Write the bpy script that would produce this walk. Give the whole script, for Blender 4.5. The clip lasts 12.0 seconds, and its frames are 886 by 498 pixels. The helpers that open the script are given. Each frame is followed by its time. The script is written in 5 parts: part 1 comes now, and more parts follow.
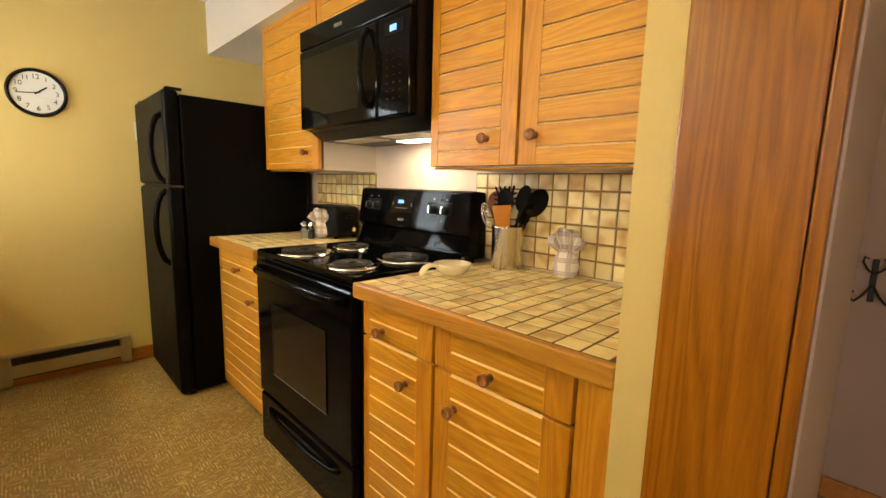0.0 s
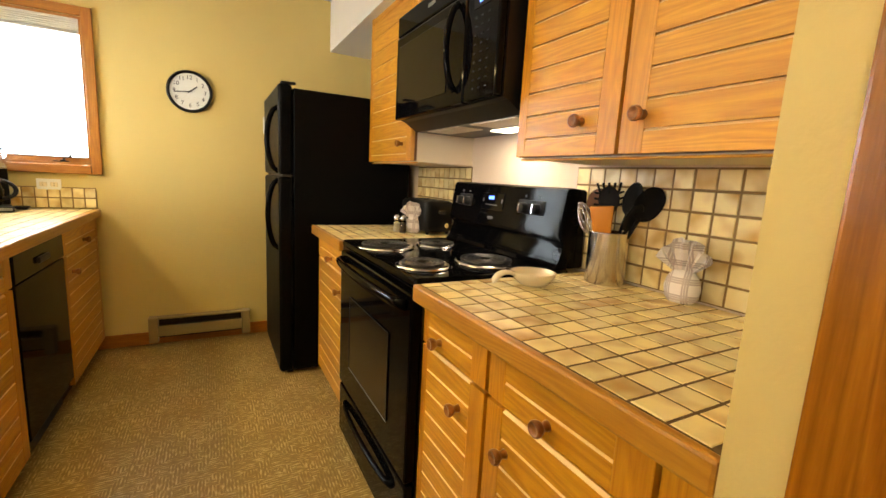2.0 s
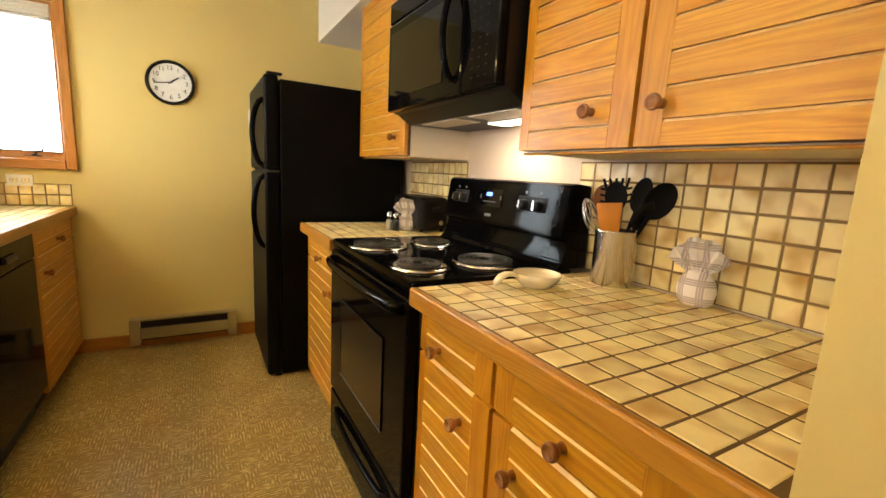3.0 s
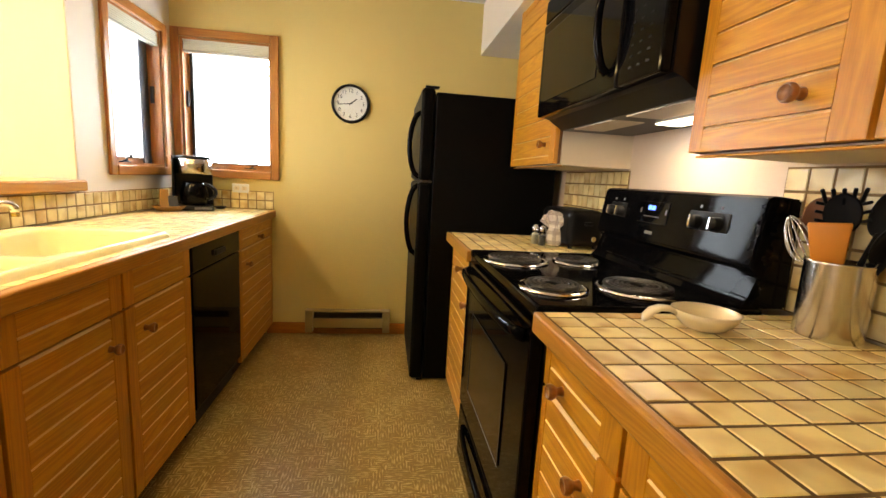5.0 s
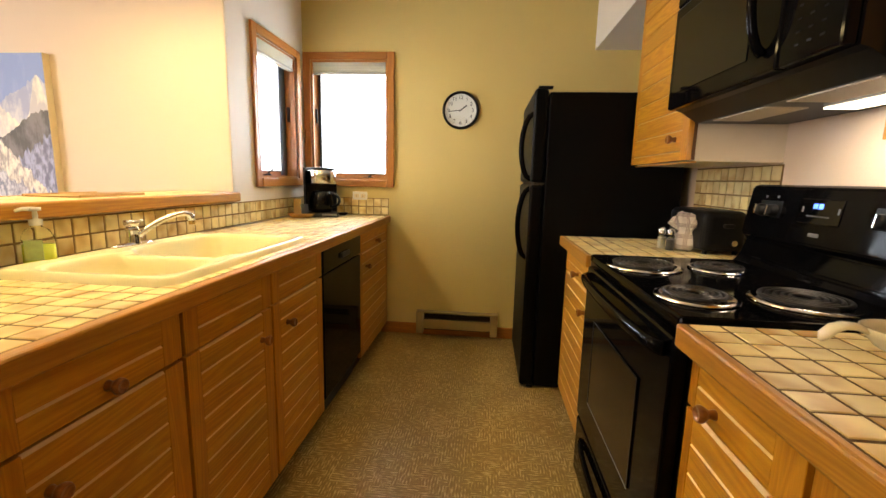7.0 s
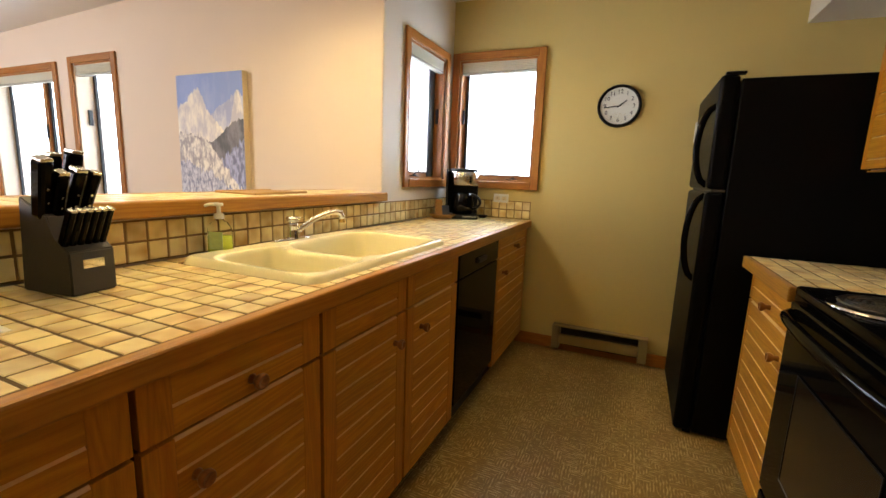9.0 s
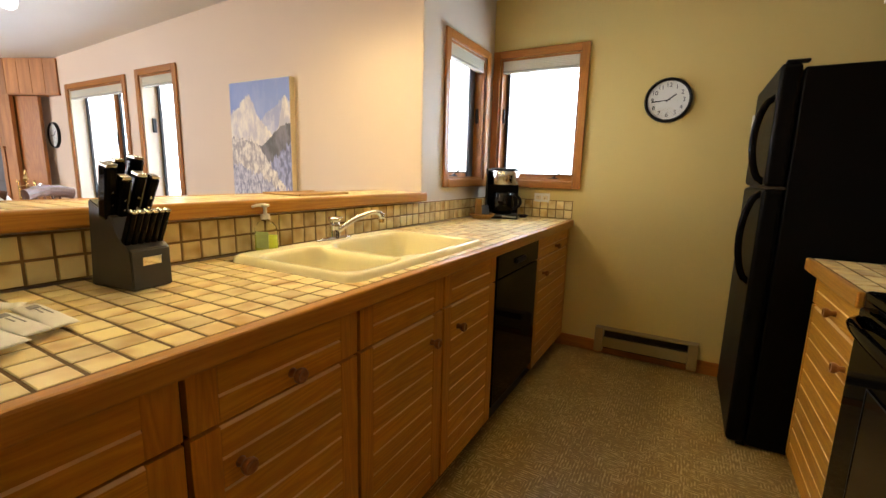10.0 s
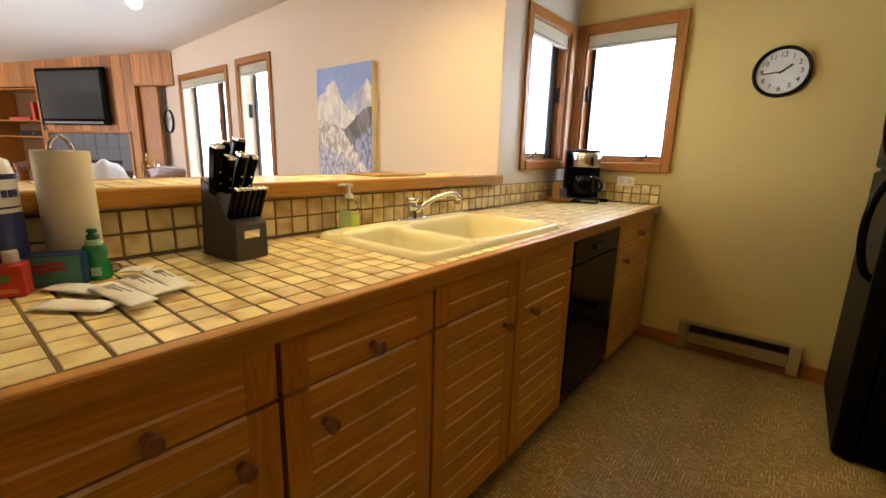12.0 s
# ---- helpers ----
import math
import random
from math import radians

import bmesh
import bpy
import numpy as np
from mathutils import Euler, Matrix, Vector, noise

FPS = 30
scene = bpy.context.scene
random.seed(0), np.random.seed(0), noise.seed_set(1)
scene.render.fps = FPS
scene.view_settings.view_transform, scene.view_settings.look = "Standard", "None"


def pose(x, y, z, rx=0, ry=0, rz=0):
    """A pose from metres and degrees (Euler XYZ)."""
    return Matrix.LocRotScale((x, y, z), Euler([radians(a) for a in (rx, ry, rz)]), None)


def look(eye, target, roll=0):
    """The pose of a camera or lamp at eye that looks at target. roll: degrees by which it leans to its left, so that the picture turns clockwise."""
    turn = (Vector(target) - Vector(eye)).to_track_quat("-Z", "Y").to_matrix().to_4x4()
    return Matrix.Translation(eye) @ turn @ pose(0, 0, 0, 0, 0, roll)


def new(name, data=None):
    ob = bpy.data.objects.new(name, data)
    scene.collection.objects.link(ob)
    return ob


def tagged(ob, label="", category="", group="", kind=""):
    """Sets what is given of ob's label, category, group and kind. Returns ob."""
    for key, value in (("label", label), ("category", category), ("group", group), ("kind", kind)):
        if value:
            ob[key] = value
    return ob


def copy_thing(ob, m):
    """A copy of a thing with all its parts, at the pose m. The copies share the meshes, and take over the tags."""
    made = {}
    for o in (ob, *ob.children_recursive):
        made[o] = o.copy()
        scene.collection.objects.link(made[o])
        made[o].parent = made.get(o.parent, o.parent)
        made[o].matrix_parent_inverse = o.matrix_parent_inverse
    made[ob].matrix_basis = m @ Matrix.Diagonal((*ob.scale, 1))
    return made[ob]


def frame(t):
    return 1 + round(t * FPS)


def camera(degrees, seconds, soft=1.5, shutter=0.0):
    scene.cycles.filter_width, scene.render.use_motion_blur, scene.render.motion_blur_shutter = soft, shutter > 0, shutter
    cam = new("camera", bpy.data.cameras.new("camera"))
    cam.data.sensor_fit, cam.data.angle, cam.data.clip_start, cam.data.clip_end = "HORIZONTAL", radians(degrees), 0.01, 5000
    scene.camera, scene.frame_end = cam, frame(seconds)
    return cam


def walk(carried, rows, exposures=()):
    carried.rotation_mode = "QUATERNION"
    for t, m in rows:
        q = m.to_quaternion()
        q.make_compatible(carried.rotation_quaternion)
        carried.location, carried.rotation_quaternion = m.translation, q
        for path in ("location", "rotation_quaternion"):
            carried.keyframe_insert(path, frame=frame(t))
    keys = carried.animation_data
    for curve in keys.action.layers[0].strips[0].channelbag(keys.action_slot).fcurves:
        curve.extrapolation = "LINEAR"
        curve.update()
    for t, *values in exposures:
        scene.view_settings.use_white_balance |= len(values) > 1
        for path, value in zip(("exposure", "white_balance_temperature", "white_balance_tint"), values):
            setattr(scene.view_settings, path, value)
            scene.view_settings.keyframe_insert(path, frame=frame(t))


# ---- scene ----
cam = camera(91.9, 12.0)
PATH = [
    (0, (0.087, 0.163, 1.194), (1.478, 1.57, 0.902), 1.5),
    (0.5, (0.144, 0.211, 1.192), (1.443, 1.703, 0.904), 2.0),
    (1, (0.223, 0.23, 1.195), (1.379, 1.838, 0.92), 2.5),
    (1.5, (0.284, 0.226, 1.194), (1.282, 1.935, 0.906), 2.6),
    (2, (0.317, 0.224, 1.182), (1.256, 1.96, 0.861), 3.1),
    (2.5, (0.331, 0.261, 1.178), (1.311, 1.973, 0.846), 3.0),
    (2.7, (0.329, 0.281, 1.18), (1.329, 1.979, 0.843), 3.0),
    (4.3, (0.446, 0.391, 1.18), (0.952, 2.298, 0.855), 2.9),
    (4.5, (0.451, 0.399, 1.175), (0.866, 2.329, 0.859), 2.6),
    (5, (0.461, 0.39, 1.17), (0.736, 2.345, 0.85), 3.3),
    (5.5, (0.464, 0.38, 1.172), (0.613, 2.349, 0.856), 2.9),
    (6, (0.454, 0.375, 1.169), (0.494, 2.35, 0.858), 2.5),
    (6.5, (0.449, 0.381, 1.171), (0.361, 2.354, 0.858), 2.3),
    (7, (0.403, 0.399, 1.168), (0.214, 2.363, 0.846), 1.4),
    (7.2, (0.375, 0.407, 1.165), (0.185, 2.369, 0.826), 1.6),
    (9, (0.356, 0.523, 1.175), (-0.439, 2.328, 0.838), 2.2),
    (9.5, (0.364, 0.533, 1.176), (-0.519, 2.296, 0.839), 2.2),
    (10, (0.371, 0.529, 1.176), (-0.597, 2.245, 0.832), 1.5),
    (10.5, (0.366, 0.527, 1.169), (-0.673, 2.205, 0.84), 1.4),
    (11, (0.366, 0.522, 1.174), (-0.73, 2.157, 0.817), 1.8),
    (11.5, (0.36, 0.521, 1.172), (-0.818, 2.091, 0.787), 1.8),
    (12, (0.361, 0.519, 1.171), (-0.87, 2.036, 0.742), 1.5),
]
EXPOSURES = [(0.0, -0.05, 7050, 10), (2.5, 0.0, 7000, 10), (4.5, -0.08, 6950, 12), (6.0, -0.26, 6900, 13), (7.0, -0.42, 6800, 14), (9.0, -0.92, 6400, 14), (12.0, -0.96, 6400, 14)]
walk(cam, [(t, look(eye, target, roll)) for t, eye, target, roll in PATH], EXPOSURES)

# ---- light and exposure ----
world = bpy.data.worlds.new("sky")
scene.world = world
world.use_nodes = True
wn, wl = world.node_tree.nodes, world.node_tree.links
sky = wn.new("ShaderNodeTexSky")
sky.sky_type, sky.sun_disc = "NISHITA", False
sky.sun_elevation, sky.sun_rotation = radians(35), radians(200)
wn["Background"].inputs[1].default_value = 0.12
wl.new(sky.outputs[0], wn["Background"].inputs[0])

sun = new("sun", bpy.data.lights.new("sun", "SUN"))
sun.data.energy, sun.data.angle, sun.data.color = 1.0, radians(12), (1.0, 0.96, 0.9)
sun.matrix_world = look((0, 0, 20), (-6, 16, 6))


def area(name, eye, target, sx, sy, watts, color):
    ob = new(name, bpy.data.lights.new(name, "AREA"))
    ob.data.shape, ob.data.size, ob.data.size_y = "RECTANGLE", sx, sy
    ob.data.energy, ob.data.color = watts, color
    ob.matrix_world = look(eye, target)
    return ob


DAY = (0.78, 0.89, 1.0)
area("daylight_kitchen_far", (-0.594, 3.675, 1.56), (-0.594, 0, 1.2), 0.60, 0.88, 30, DAY)
area("daylight_kitchen_side", (-1.105, 3.107, 1.56), (3, 3.107, 1.2), 0.56, 0.86, 24, DAY)
area("daylight_dining_small", (-3.52, 2.785, 1.28), (-3.52, 0, 0.95), 0.54, 1.36, 46, DAY)
area("daylight_dining_large", (-4.585, 2.785, 1.28), (-4.585, 0, 0.95), 1.10, 1.36, 92, DAY)
# Lamp at the unseen south window, added to brighten the living room.
area("daylight_living_fill", (-6.0, -2.52, 1.40), (-5.0, 2, 1.9), 2.6, 1.5, 280, (0.97, 0.93, 0.95))
area("hood_lamp", (1.29, 1.62, 1.380), (1.29, 1.62, 0), 0.16, 0.07, 2.1, (1.0, 0.80, 0.58))

# ---- materials ----
def mat(name, color, rough=0.5, metal=0.0, bump=0.0, scale=60.0, vary=0.12, big=3.0, coat=0.0, spec=0.5, stretch=(1, 1, 1)):
    """Paint or plastic with grain and broad unevenness."""
    m = bpy.data.materials.new(name)
    m.use_nodes = True
    nt, n, l = m.node_tree, m.node_tree.nodes, m.node_tree.links
    b = n["Principled BSDF"]
    b.inputs["Roughness"].default_value, b.inputs["Metallic"].default_value = rough, metal
    b.inputs["Coat Weight"].default_value = coat
    b.inputs["Specular IOR Level"].default_value = spec
    tc = n.new("ShaderNodeTexCoord")
    mp = n.new("ShaderNodeMapping")
    mp.inputs["Scale"].default_value = stretch
    l.new(tc.outputs["Object"], mp.inputs[0])
    fine, broad = n.new("ShaderNodeTexNoise"), n.new("ShaderNodeTexNoise")
    fine.inputs["Scale"].default_value, broad.inputs["Scale"].default_value = scale, big
    fine.inputs["Detail"].default_value, broad.inputs["Detail"].default_value = 3, 2
    l.new(mp.outputs[0], fine.inputs[0]), l.new(mp.outputs[0], broad.inputs[0])
    mix = n.new("ShaderNodeMix")
    mix.data_type = "RGBA"
    mix.inputs["A"].default_value = (*[c * (1 - vary) for c in color], 1)
    mix.inputs["B"].default_value = (*[min(1, c * (1 + vary)) for c in color], 1)
    add = n.new("ShaderNodeMath")
    add.operation = "MULTIPLY_ADD"
    add.inputs[1].default_value = 0.4
    l.new(fine.outputs[0], add.inputs[0])
    half = n.new("ShaderNodeMath")
    half.operation, half.inputs[1].default_value = "MULTIPLY", 0.6
    l.new(broad.outputs[0], half.inputs[0]), l.new(half.outputs[0], add.inputs[2])
    l.new(add.outputs[0], mix.inputs["Factor"]), l.new(mix.outputs["Result"], b.inputs["Base Color"])
    if bump:
        bp = n.new("ShaderNodeBump")
        bp.inputs["Strength"].default_value, bp.inputs["Distance"].default_value = bump, 0.002
        l.new(fine.outputs[0], bp.inputs["Height"]), l.new(bp.outputs[0], b.inputs["Normal"])
    return m


def wood(name, light, dark, along="x", rough=0.38, ring=13.0, spread=0.08):
    """Oiled oak: rings stretched along the grain, pores, a different board each object."""
    m = bpy.data.materials.new(name)
    m.use_nodes = True
    n, l = m.node_tree.nodes, m.node_tree.links
    b = n["Principled BSDF"]
    b.inputs["Roughness"].default_value = rough
    b.inputs["Specular IOR Level"].default_value = 0.55
    tc, info = n.new("ShaderNodeTexCoord"), n.new("ShaderNodeObjectInfo")
    shift = n.new("ShaderNodeVectorMath")
    shift.operation = "MULTIPLY_ADD"
    l.new(info.outputs["Random"], shift.inputs[0])
    shift.inputs[1].default_value = (7.3, 5.1, 9.7)
    l.new(tc.outputs["Object"], shift.inputs[2])
    mp = n.new("ShaderNodeMapping")
    s = {"x": (0.8, 12, 12), "y": (12, 0.8, 12), "z": (12, 12, 0.8)}[along]
    mp.inputs["Scale"].default_value = s
    l.new(shift.outputs[0], mp.inputs[0])
    broad = n.new("ShaderNodeTexNoise")
    broad.inputs["Scale"].default_value, broad.inputs["Detail"].default_value = 1.1, 2
    broad.inputs["Distortion"].default_value = 0.6
    l.new(mp.outputs[0], broad.inputs[0])
    rings = n.new("ShaderNodeMath")
    rings.operation, rings.inputs[1].default_value = "MULTIPLY", ring
    l.new(broad.outputs[0], rings.inputs[0])
    saw = n.new("ShaderNodeMath")
    saw.operation = "PINGPONG"
    saw.inputs[1].default_value = 0.5
    l.new(rings.outputs[0], saw.inputs[0])
    mp2 = n.new("ShaderNodeMapping")
    mp2.inputs["Scale"].default_value = [v * 14 for v in s]
    l.new(shift.outputs[0], mp2.inputs[0])
    pores = n.new("ShaderNodeTexNoise")
    pores.inputs["Scale"].default_value, pores.inputs["Detail"].default_value = 2.2, 3
    l.new(mp2.outputs[0], pores.inputs[0])
    add = n.new("ShaderNodeMath")
    add.operation = "MULTIPLY_ADD"
    add.inputs[1].default_value = 0.9
    l.new(saw.outputs[0], add.inputs[0])
    pm = n.new("ShaderNodeMath")
    pm.operation, pm.inputs[1].default_value = "MULTIPLY", 0.65
    l.new(pores.outputs[0], pm.inputs[0]), l.new(pm.outputs[0], add.inputs[2])
    ramp = n.new("ShaderNodeValToRGB")
    ramp.color_ramp.elements[0].position, ramp.color_ramp.elements[1].position = 0.15, 1.05
    ramp.color_ramp.elements[0].color, ramp.color_ramp.elements[1].color = (*light, 1), (*dark, 1)
    l.new(add.outputs[0], ramp.inputs[0])
    hsv = n.new("ShaderNodeHueSaturation")
    val = n.new("ShaderNodeMapRange")
    val.inputs[3].default_value, val.inputs[4].default_value = 1 - spread, 1 + spread
    l.new(info.outputs["Random"], val.inputs[0])
    l.new(val.outputs[0], hsv.inputs["Value"]), l.new(ramp.outputs[0], hsv.inputs["Color"])
    l.new(hsv.outputs[0], b.inputs["Base Color"])
    bp = n.new("ShaderNodeBump")
    bp.inputs["Strength"].default_value, bp.inputs["Distance"].default_value = 0.25, 0.001
    l.new(pores.outputs[0], bp.inputs["Height"]), l.new(bp.outputs[0], b.inputs["Normal"])
    return m


def glazed(name, pale, deep, per_island=False):
    """Glazed tile, cream with a toasted corner that differs from tile to tile."""
    m = bpy.data.materials.new(name)
    m.use_nodes = True
    n, l = m.node_tree.nodes, m.node_tree.links
    b = n["Principled BSDF"]
    b.inputs["Roughness"].default_value = 0.30
    rnd = (n.new("ShaderNodeNewGeometry").outputs["Random Per Island"] if per_island else n.new("ShaderNodeObjectInfo").outputs["Random"])
    tc = n.new("ShaderNodeTexCoord")
    off = n.new("ShaderNodeVectorMath")
    off.operation = "MULTIPLY_ADD"
    l.new(rnd, off.inputs[0])
    off.inputs[1].default_value = (31, 17, 23)
    l.new(tc.outputs["Object"], off.inputs[2])
    no = n.new("ShaderNodeTexNoise")
    no.inputs["Scale"].default_value, no.inputs["Detail"].default_value = 13, 1.5
    l.new(off.outputs[0], no.inputs[0])
    ramp = n.new("ShaderNodeValToRGB")
    ramp.color_ramp.elements[0].position, ramp.color_ramp.elements[1].position = 0.45, 0.74
    ramp.color_ramp.elements[0].color, ramp.color_ramp.elements[1].color = (*pale, 1), (*deep, 1)
    l.new(no.outputs[0], ramp.inputs[0])
    hsv = n.new("ShaderNodeHueSaturation")
    val = n.new("ShaderNodeMapRange")
    val.inputs[3].default_value, val.inputs[4].default_value = 0.84, 1.1
    l.new(rnd, val.inputs[0]), l.new(val.outputs[0], hsv.inputs["Value"])
    l.new(ramp.outputs[0], hsv.inputs["Color"]), l.new(hsv.outputs[0], b.inputs["Base Color"])
    fine = n.new("ShaderNodeTexNoise")
    fine.inputs["Scale"].default_value = 45
    l.new(off.outputs[0], fine.inputs[0])
    bp = n.new("ShaderNodeBump")
    bp.inputs["Strength"].default_value, bp.inputs["Distance"].default_value = 0.25, 0.002
    l.new(fine.outputs[0], bp.inputs["Height"]), l.new(bp.outputs[0], b.inputs["Normal"])
    return m


def woven_floor(name):
    """Sheet vinyl with a basket of short pale dashes, lengthwise and crosswise."""
    m = bpy.data.materials.new(name)
    m.use_nodes = True
    n, l = m.node_tree.nodes, m.node_tree.links
    b = n["Principled BSDF"]
    b.inputs["Roughness"].default_value = 0.42
    b.inputs["Specular IOR Level"].default_value = 0.3
    tc = n.new("ShaderNodeTexCoord")
    masks = []
    for scale in ((30, 125, 1), (125, 32, 1)):
        mp = n.new("ShaderNodeMapping")
        mp.inputs["Scale"].default_value = scale
        l.new(tc.outputs["Object"], mp.inputs[0])
        no = n.new("ShaderNodeTexNoise")
        no.inputs["Scale"].default_value, no.inputs["Detail"].default_value = 1.0, 1.5
        l.new(mp.outputs[0], no.inputs[0])
        masks.append(no.outputs[0])
    patch = n.new("ShaderNodeTexVoronoi")
    patch.inputs["Scale"].default_value = 22
    patch.distance = "CHEBYCHEV"
    l.new(tc.outputs["Object"], patch.inputs[0])
    which = n.new("ShaderNodeMath")
    which.operation, which.inputs[1].default_value = "GREATER_THAN", 0.5
    sep = n.new("ShaderNodeSeparateColor")
    l.new(patch.outputs["Color"], sep.inputs[0]), l.new(sep.outputs[0], which.inputs[0])
    pick = n.new("ShaderNodeMix")
    l.new(which.outputs[0], pick.inputs["Factor"]), l.new(masks[0], pick.inputs["A"]), l.new(masks[1], pick.inputs["B"])
    waves = []
    for axis in ("Y", "X"):
        wv = n.new("ShaderNodeTexWave")
        wv.bands_direction = axis
        wv.inputs["Scale"].default_value, wv.inputs["Distortion"].default_value, wv.inputs["Detail Scale"].default_value = 26, 1.5, 2.0
        l.new(tc.outputs["Object"], wv.inputs[0])
        waves.append(wv.outputs["Fac"])
    weave = n.new("ShaderNodeMix")
    l.new(which.outputs[0], weave.inputs["Factor"]), l.new(waves[0], weave.inputs["A"]), l.new(waves[1], weave.inputs["B"])
    both = n.new("ShaderNodeMath")
    both.operation, both.inputs[1].default_value = "MULTIPLY_ADD", 0.16
    soft = n.new("ShaderNodeMath")
    soft.operation, soft.inputs[1].default_value = "MULTIPLY", 0.82
    l.new(pick.outputs["Result"], soft.inputs[0])
    l.new(weave.outputs["Result"], both.inputs[0]), l.new(soft.outputs[0], both.inputs[2])
    broad = n.new("ShaderNodeTexNoise")
    broad.inputs["Scale"].default_value, broad.inputs["Detail"].default_value = 5, 4
    l.new(tc.outputs["Object"], broad.inputs[0])
    add = n.new("ShaderNodeMath")
    add.operation, add.inputs[1].default_value = "MULTIPLY_ADD", 0.28
    l.new(broad.outputs[0], add.inputs[0]), l.new(both.outputs[0], add.inputs[2])
    ramp = n.new("ShaderNodeValToRGB")
    e = ramp.color_ramp.elements
    e[0].position, e[1].position = 0.52, 0.80
    e[0].color, e[1].color = (0.250, 0.165, 0.048, 1), (0.54, 0.41, 0.185, 1)
    mid = e.new(0.67)
    mid.color = (0.32, 0.217, 0.070, 1)
    l.new(add.outputs[0], ramp.inputs[0]), l.new(ramp.outputs[0], b.inputs["Base Color"])
    bp = n.new("ShaderNodeBump")
    bp.inputs["Strength"].default_value, bp.inputs["Distance"].default_value = 0.3, 0.001
    l.new(pick.outputs["Result"], bp.inputs["Height"]), l.new(bp.outputs[0], b.inputs["Normal"])
    return m


def glow(name, color, strength):
    m = bpy.data.materials.new(name)
    m.use_nodes = True
    b = m.node_tree.nodes["Principled BSDF"]
    b.inputs["Base Color"].default_value = (*color, 1)
    b.inputs["Emission Color"].default_value, b.inputs["Emission Strength"].default_value = (*color, 1), strength
    return m


def clear(name, tint=(1, 1, 1), rough=0.0, ior=1.45):
    m = bpy.data.materials.new(name)
    m.use_nodes = True
    b = m.node_tree.nodes["Principled BSDF"]
    b.inputs["Base Color"].default_value = (*tint, 1)
    b.inputs["Transmission Weight"].default_value, b.inputs["Roughness"].default_value, b.inputs["IOR"].default_value = 1.0, rough, ior
    return m


# Paler wall paint; the daylight and lamp tint is put into its colour.
PALE = mat("pale_lit_wall_paint", (0.77, 0.645, 0.52), 0.62, bump=0.25, scale=140, vary=0.03, big=1.3)
# Hall end paint, darkened: the dimness of the hall is in its colour.
HALL = mat("dimmed_hall_paint", (0.32, 0.21, 0.15), 0.62, bump=0.25, scale=140, vary=0.03, big=1.3)
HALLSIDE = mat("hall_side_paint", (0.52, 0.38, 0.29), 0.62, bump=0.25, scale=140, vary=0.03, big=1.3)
# Cooler paint beside the window; the daylight there is in its colour.
COOL = mat("daylit_window_wall_paint", (0.75, 0.69, 0.60), 0.62, bump=0.25, scale=140, vary=0.03, big=1.3)
PAINT = mat("cream_wall_paint", (0.61, 0.475, 0.165), 0.62, bump=0.25, scale=140, vary=0.03, big=1.3)
CEIL = mat("ceiling_paint", (0.84, 0.83, 0.81), 0.8, bump=0.5, scale=120, vary=0.03)
SOFFIT = mat("soffit_paint", (0.76, 0.72, 0.64), 0.7, bump=0.3, scale=140, vary=0.03)
FLOOR = woven_floor("woven_vinyl")
OAK_H = wood("oak_grain_across", (0.71, 0.358, 0.024), (0.46, 0.175, 0.009), "x")
# Pale oak for plank chamfers; the light they catch is put into the colour.
OAK_LIT_EDGE = wood("oak_lit_chamfer", (0.90, 0.66, 0.32), (0.78, 0.50, 0.20), "x")
OAK_V = wood("oak_grain_up", (0.66, 0.308, 0.022), (0.43, 0.158, 0.009), "z")
OAK_L = wood("oak_grain_long", (0.52, 0.250, 0.028), (0.35, 0.145, 0.013), "y")
FIR = wood("stained_fir", (0.34, 0.125, 0.009), (0.18, 0.056, 0.004), "z", 0.25, 11)
TRIM_H = wood("window_trim_across", (0.44, 0.175, 0.022), (0.28, 0.090, 0.010), "x", 0.4)
TRIM_V = wood("window_trim_up", (0.44, 0.175, 0.022), (0.28, 0.090, 0.010), "z", 0.4)
CEDAR = wood("cedar_boards", (0.52, 0.235, 0.065), (0.28, 0.10, 0.024), "z", 0.5, 3, 0.28)
KNOBWOOD = wood("turned_oak", (0.36, 0.15, 0.04), (0.20, 0.07, 0.02), "y", 0.28)
GROOVE = mat("groove_shadow_wood", (0.13, 0.055, 0.014), 0.7)
CARCASS = mat("cabinet_side_laminate", (0.70, 0.60, 0.45), 0.5, vary=0.04)
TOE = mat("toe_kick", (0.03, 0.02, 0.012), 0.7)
TILE = glazed("glazed_tile", (0.90, 0.765, 0.39), (0.55, 0.315, 0.075))
TILES = glazed("glazed_tile_rest", (0.90, 0.765, 0.39), (0.55, 0.315, 0.075), True)
GROUT = mat("brown_grout", (0.14, 0.082, 0.026), 0.85, bump=0.4, scale=300, vary=0.2)
GROUT_W = mat("tan_wall_grout", (0.25, 0.155, 0.055), 0.85, bump=0.4, scale=300, vary=0.2)
NYLON = mat("black_nylon", (0.004, 0.004, 0.004), 0.55, vary=0.1, spec=0.12)
BLACK = mat("black_enamel", (0.003, 0.003, 0.0036), 0.06, vary=0.2, spec=0.07)
BLACKTEX = mat("black_textured_door", (0.003, 0.003, 0.0032), 0.42, bump=0.2, scale=420, vary=0.2, spec=0.07)
BLACKMAT = mat("black_plastic", (0.005, 0.005, 0.0055), 0.38, vary=0.2, spec=0.25)
BLACKGLASS = mat("black_oven_glass", (0.003, 0.003, 0.004), 0.04, vary=0.1, spec=0.2)
OVENGLASS = mat("tinted_oven_glass", (0.016, 0.012, 0.008), 0.10, vary=0.3, big=6.0, spec=0.3)
STEEL = mat("brushed_steel", (0.60, 0.58, 0.55), 0.25, 1.0, scale=8, vary=0.04, stretch=(1, 1, 30))
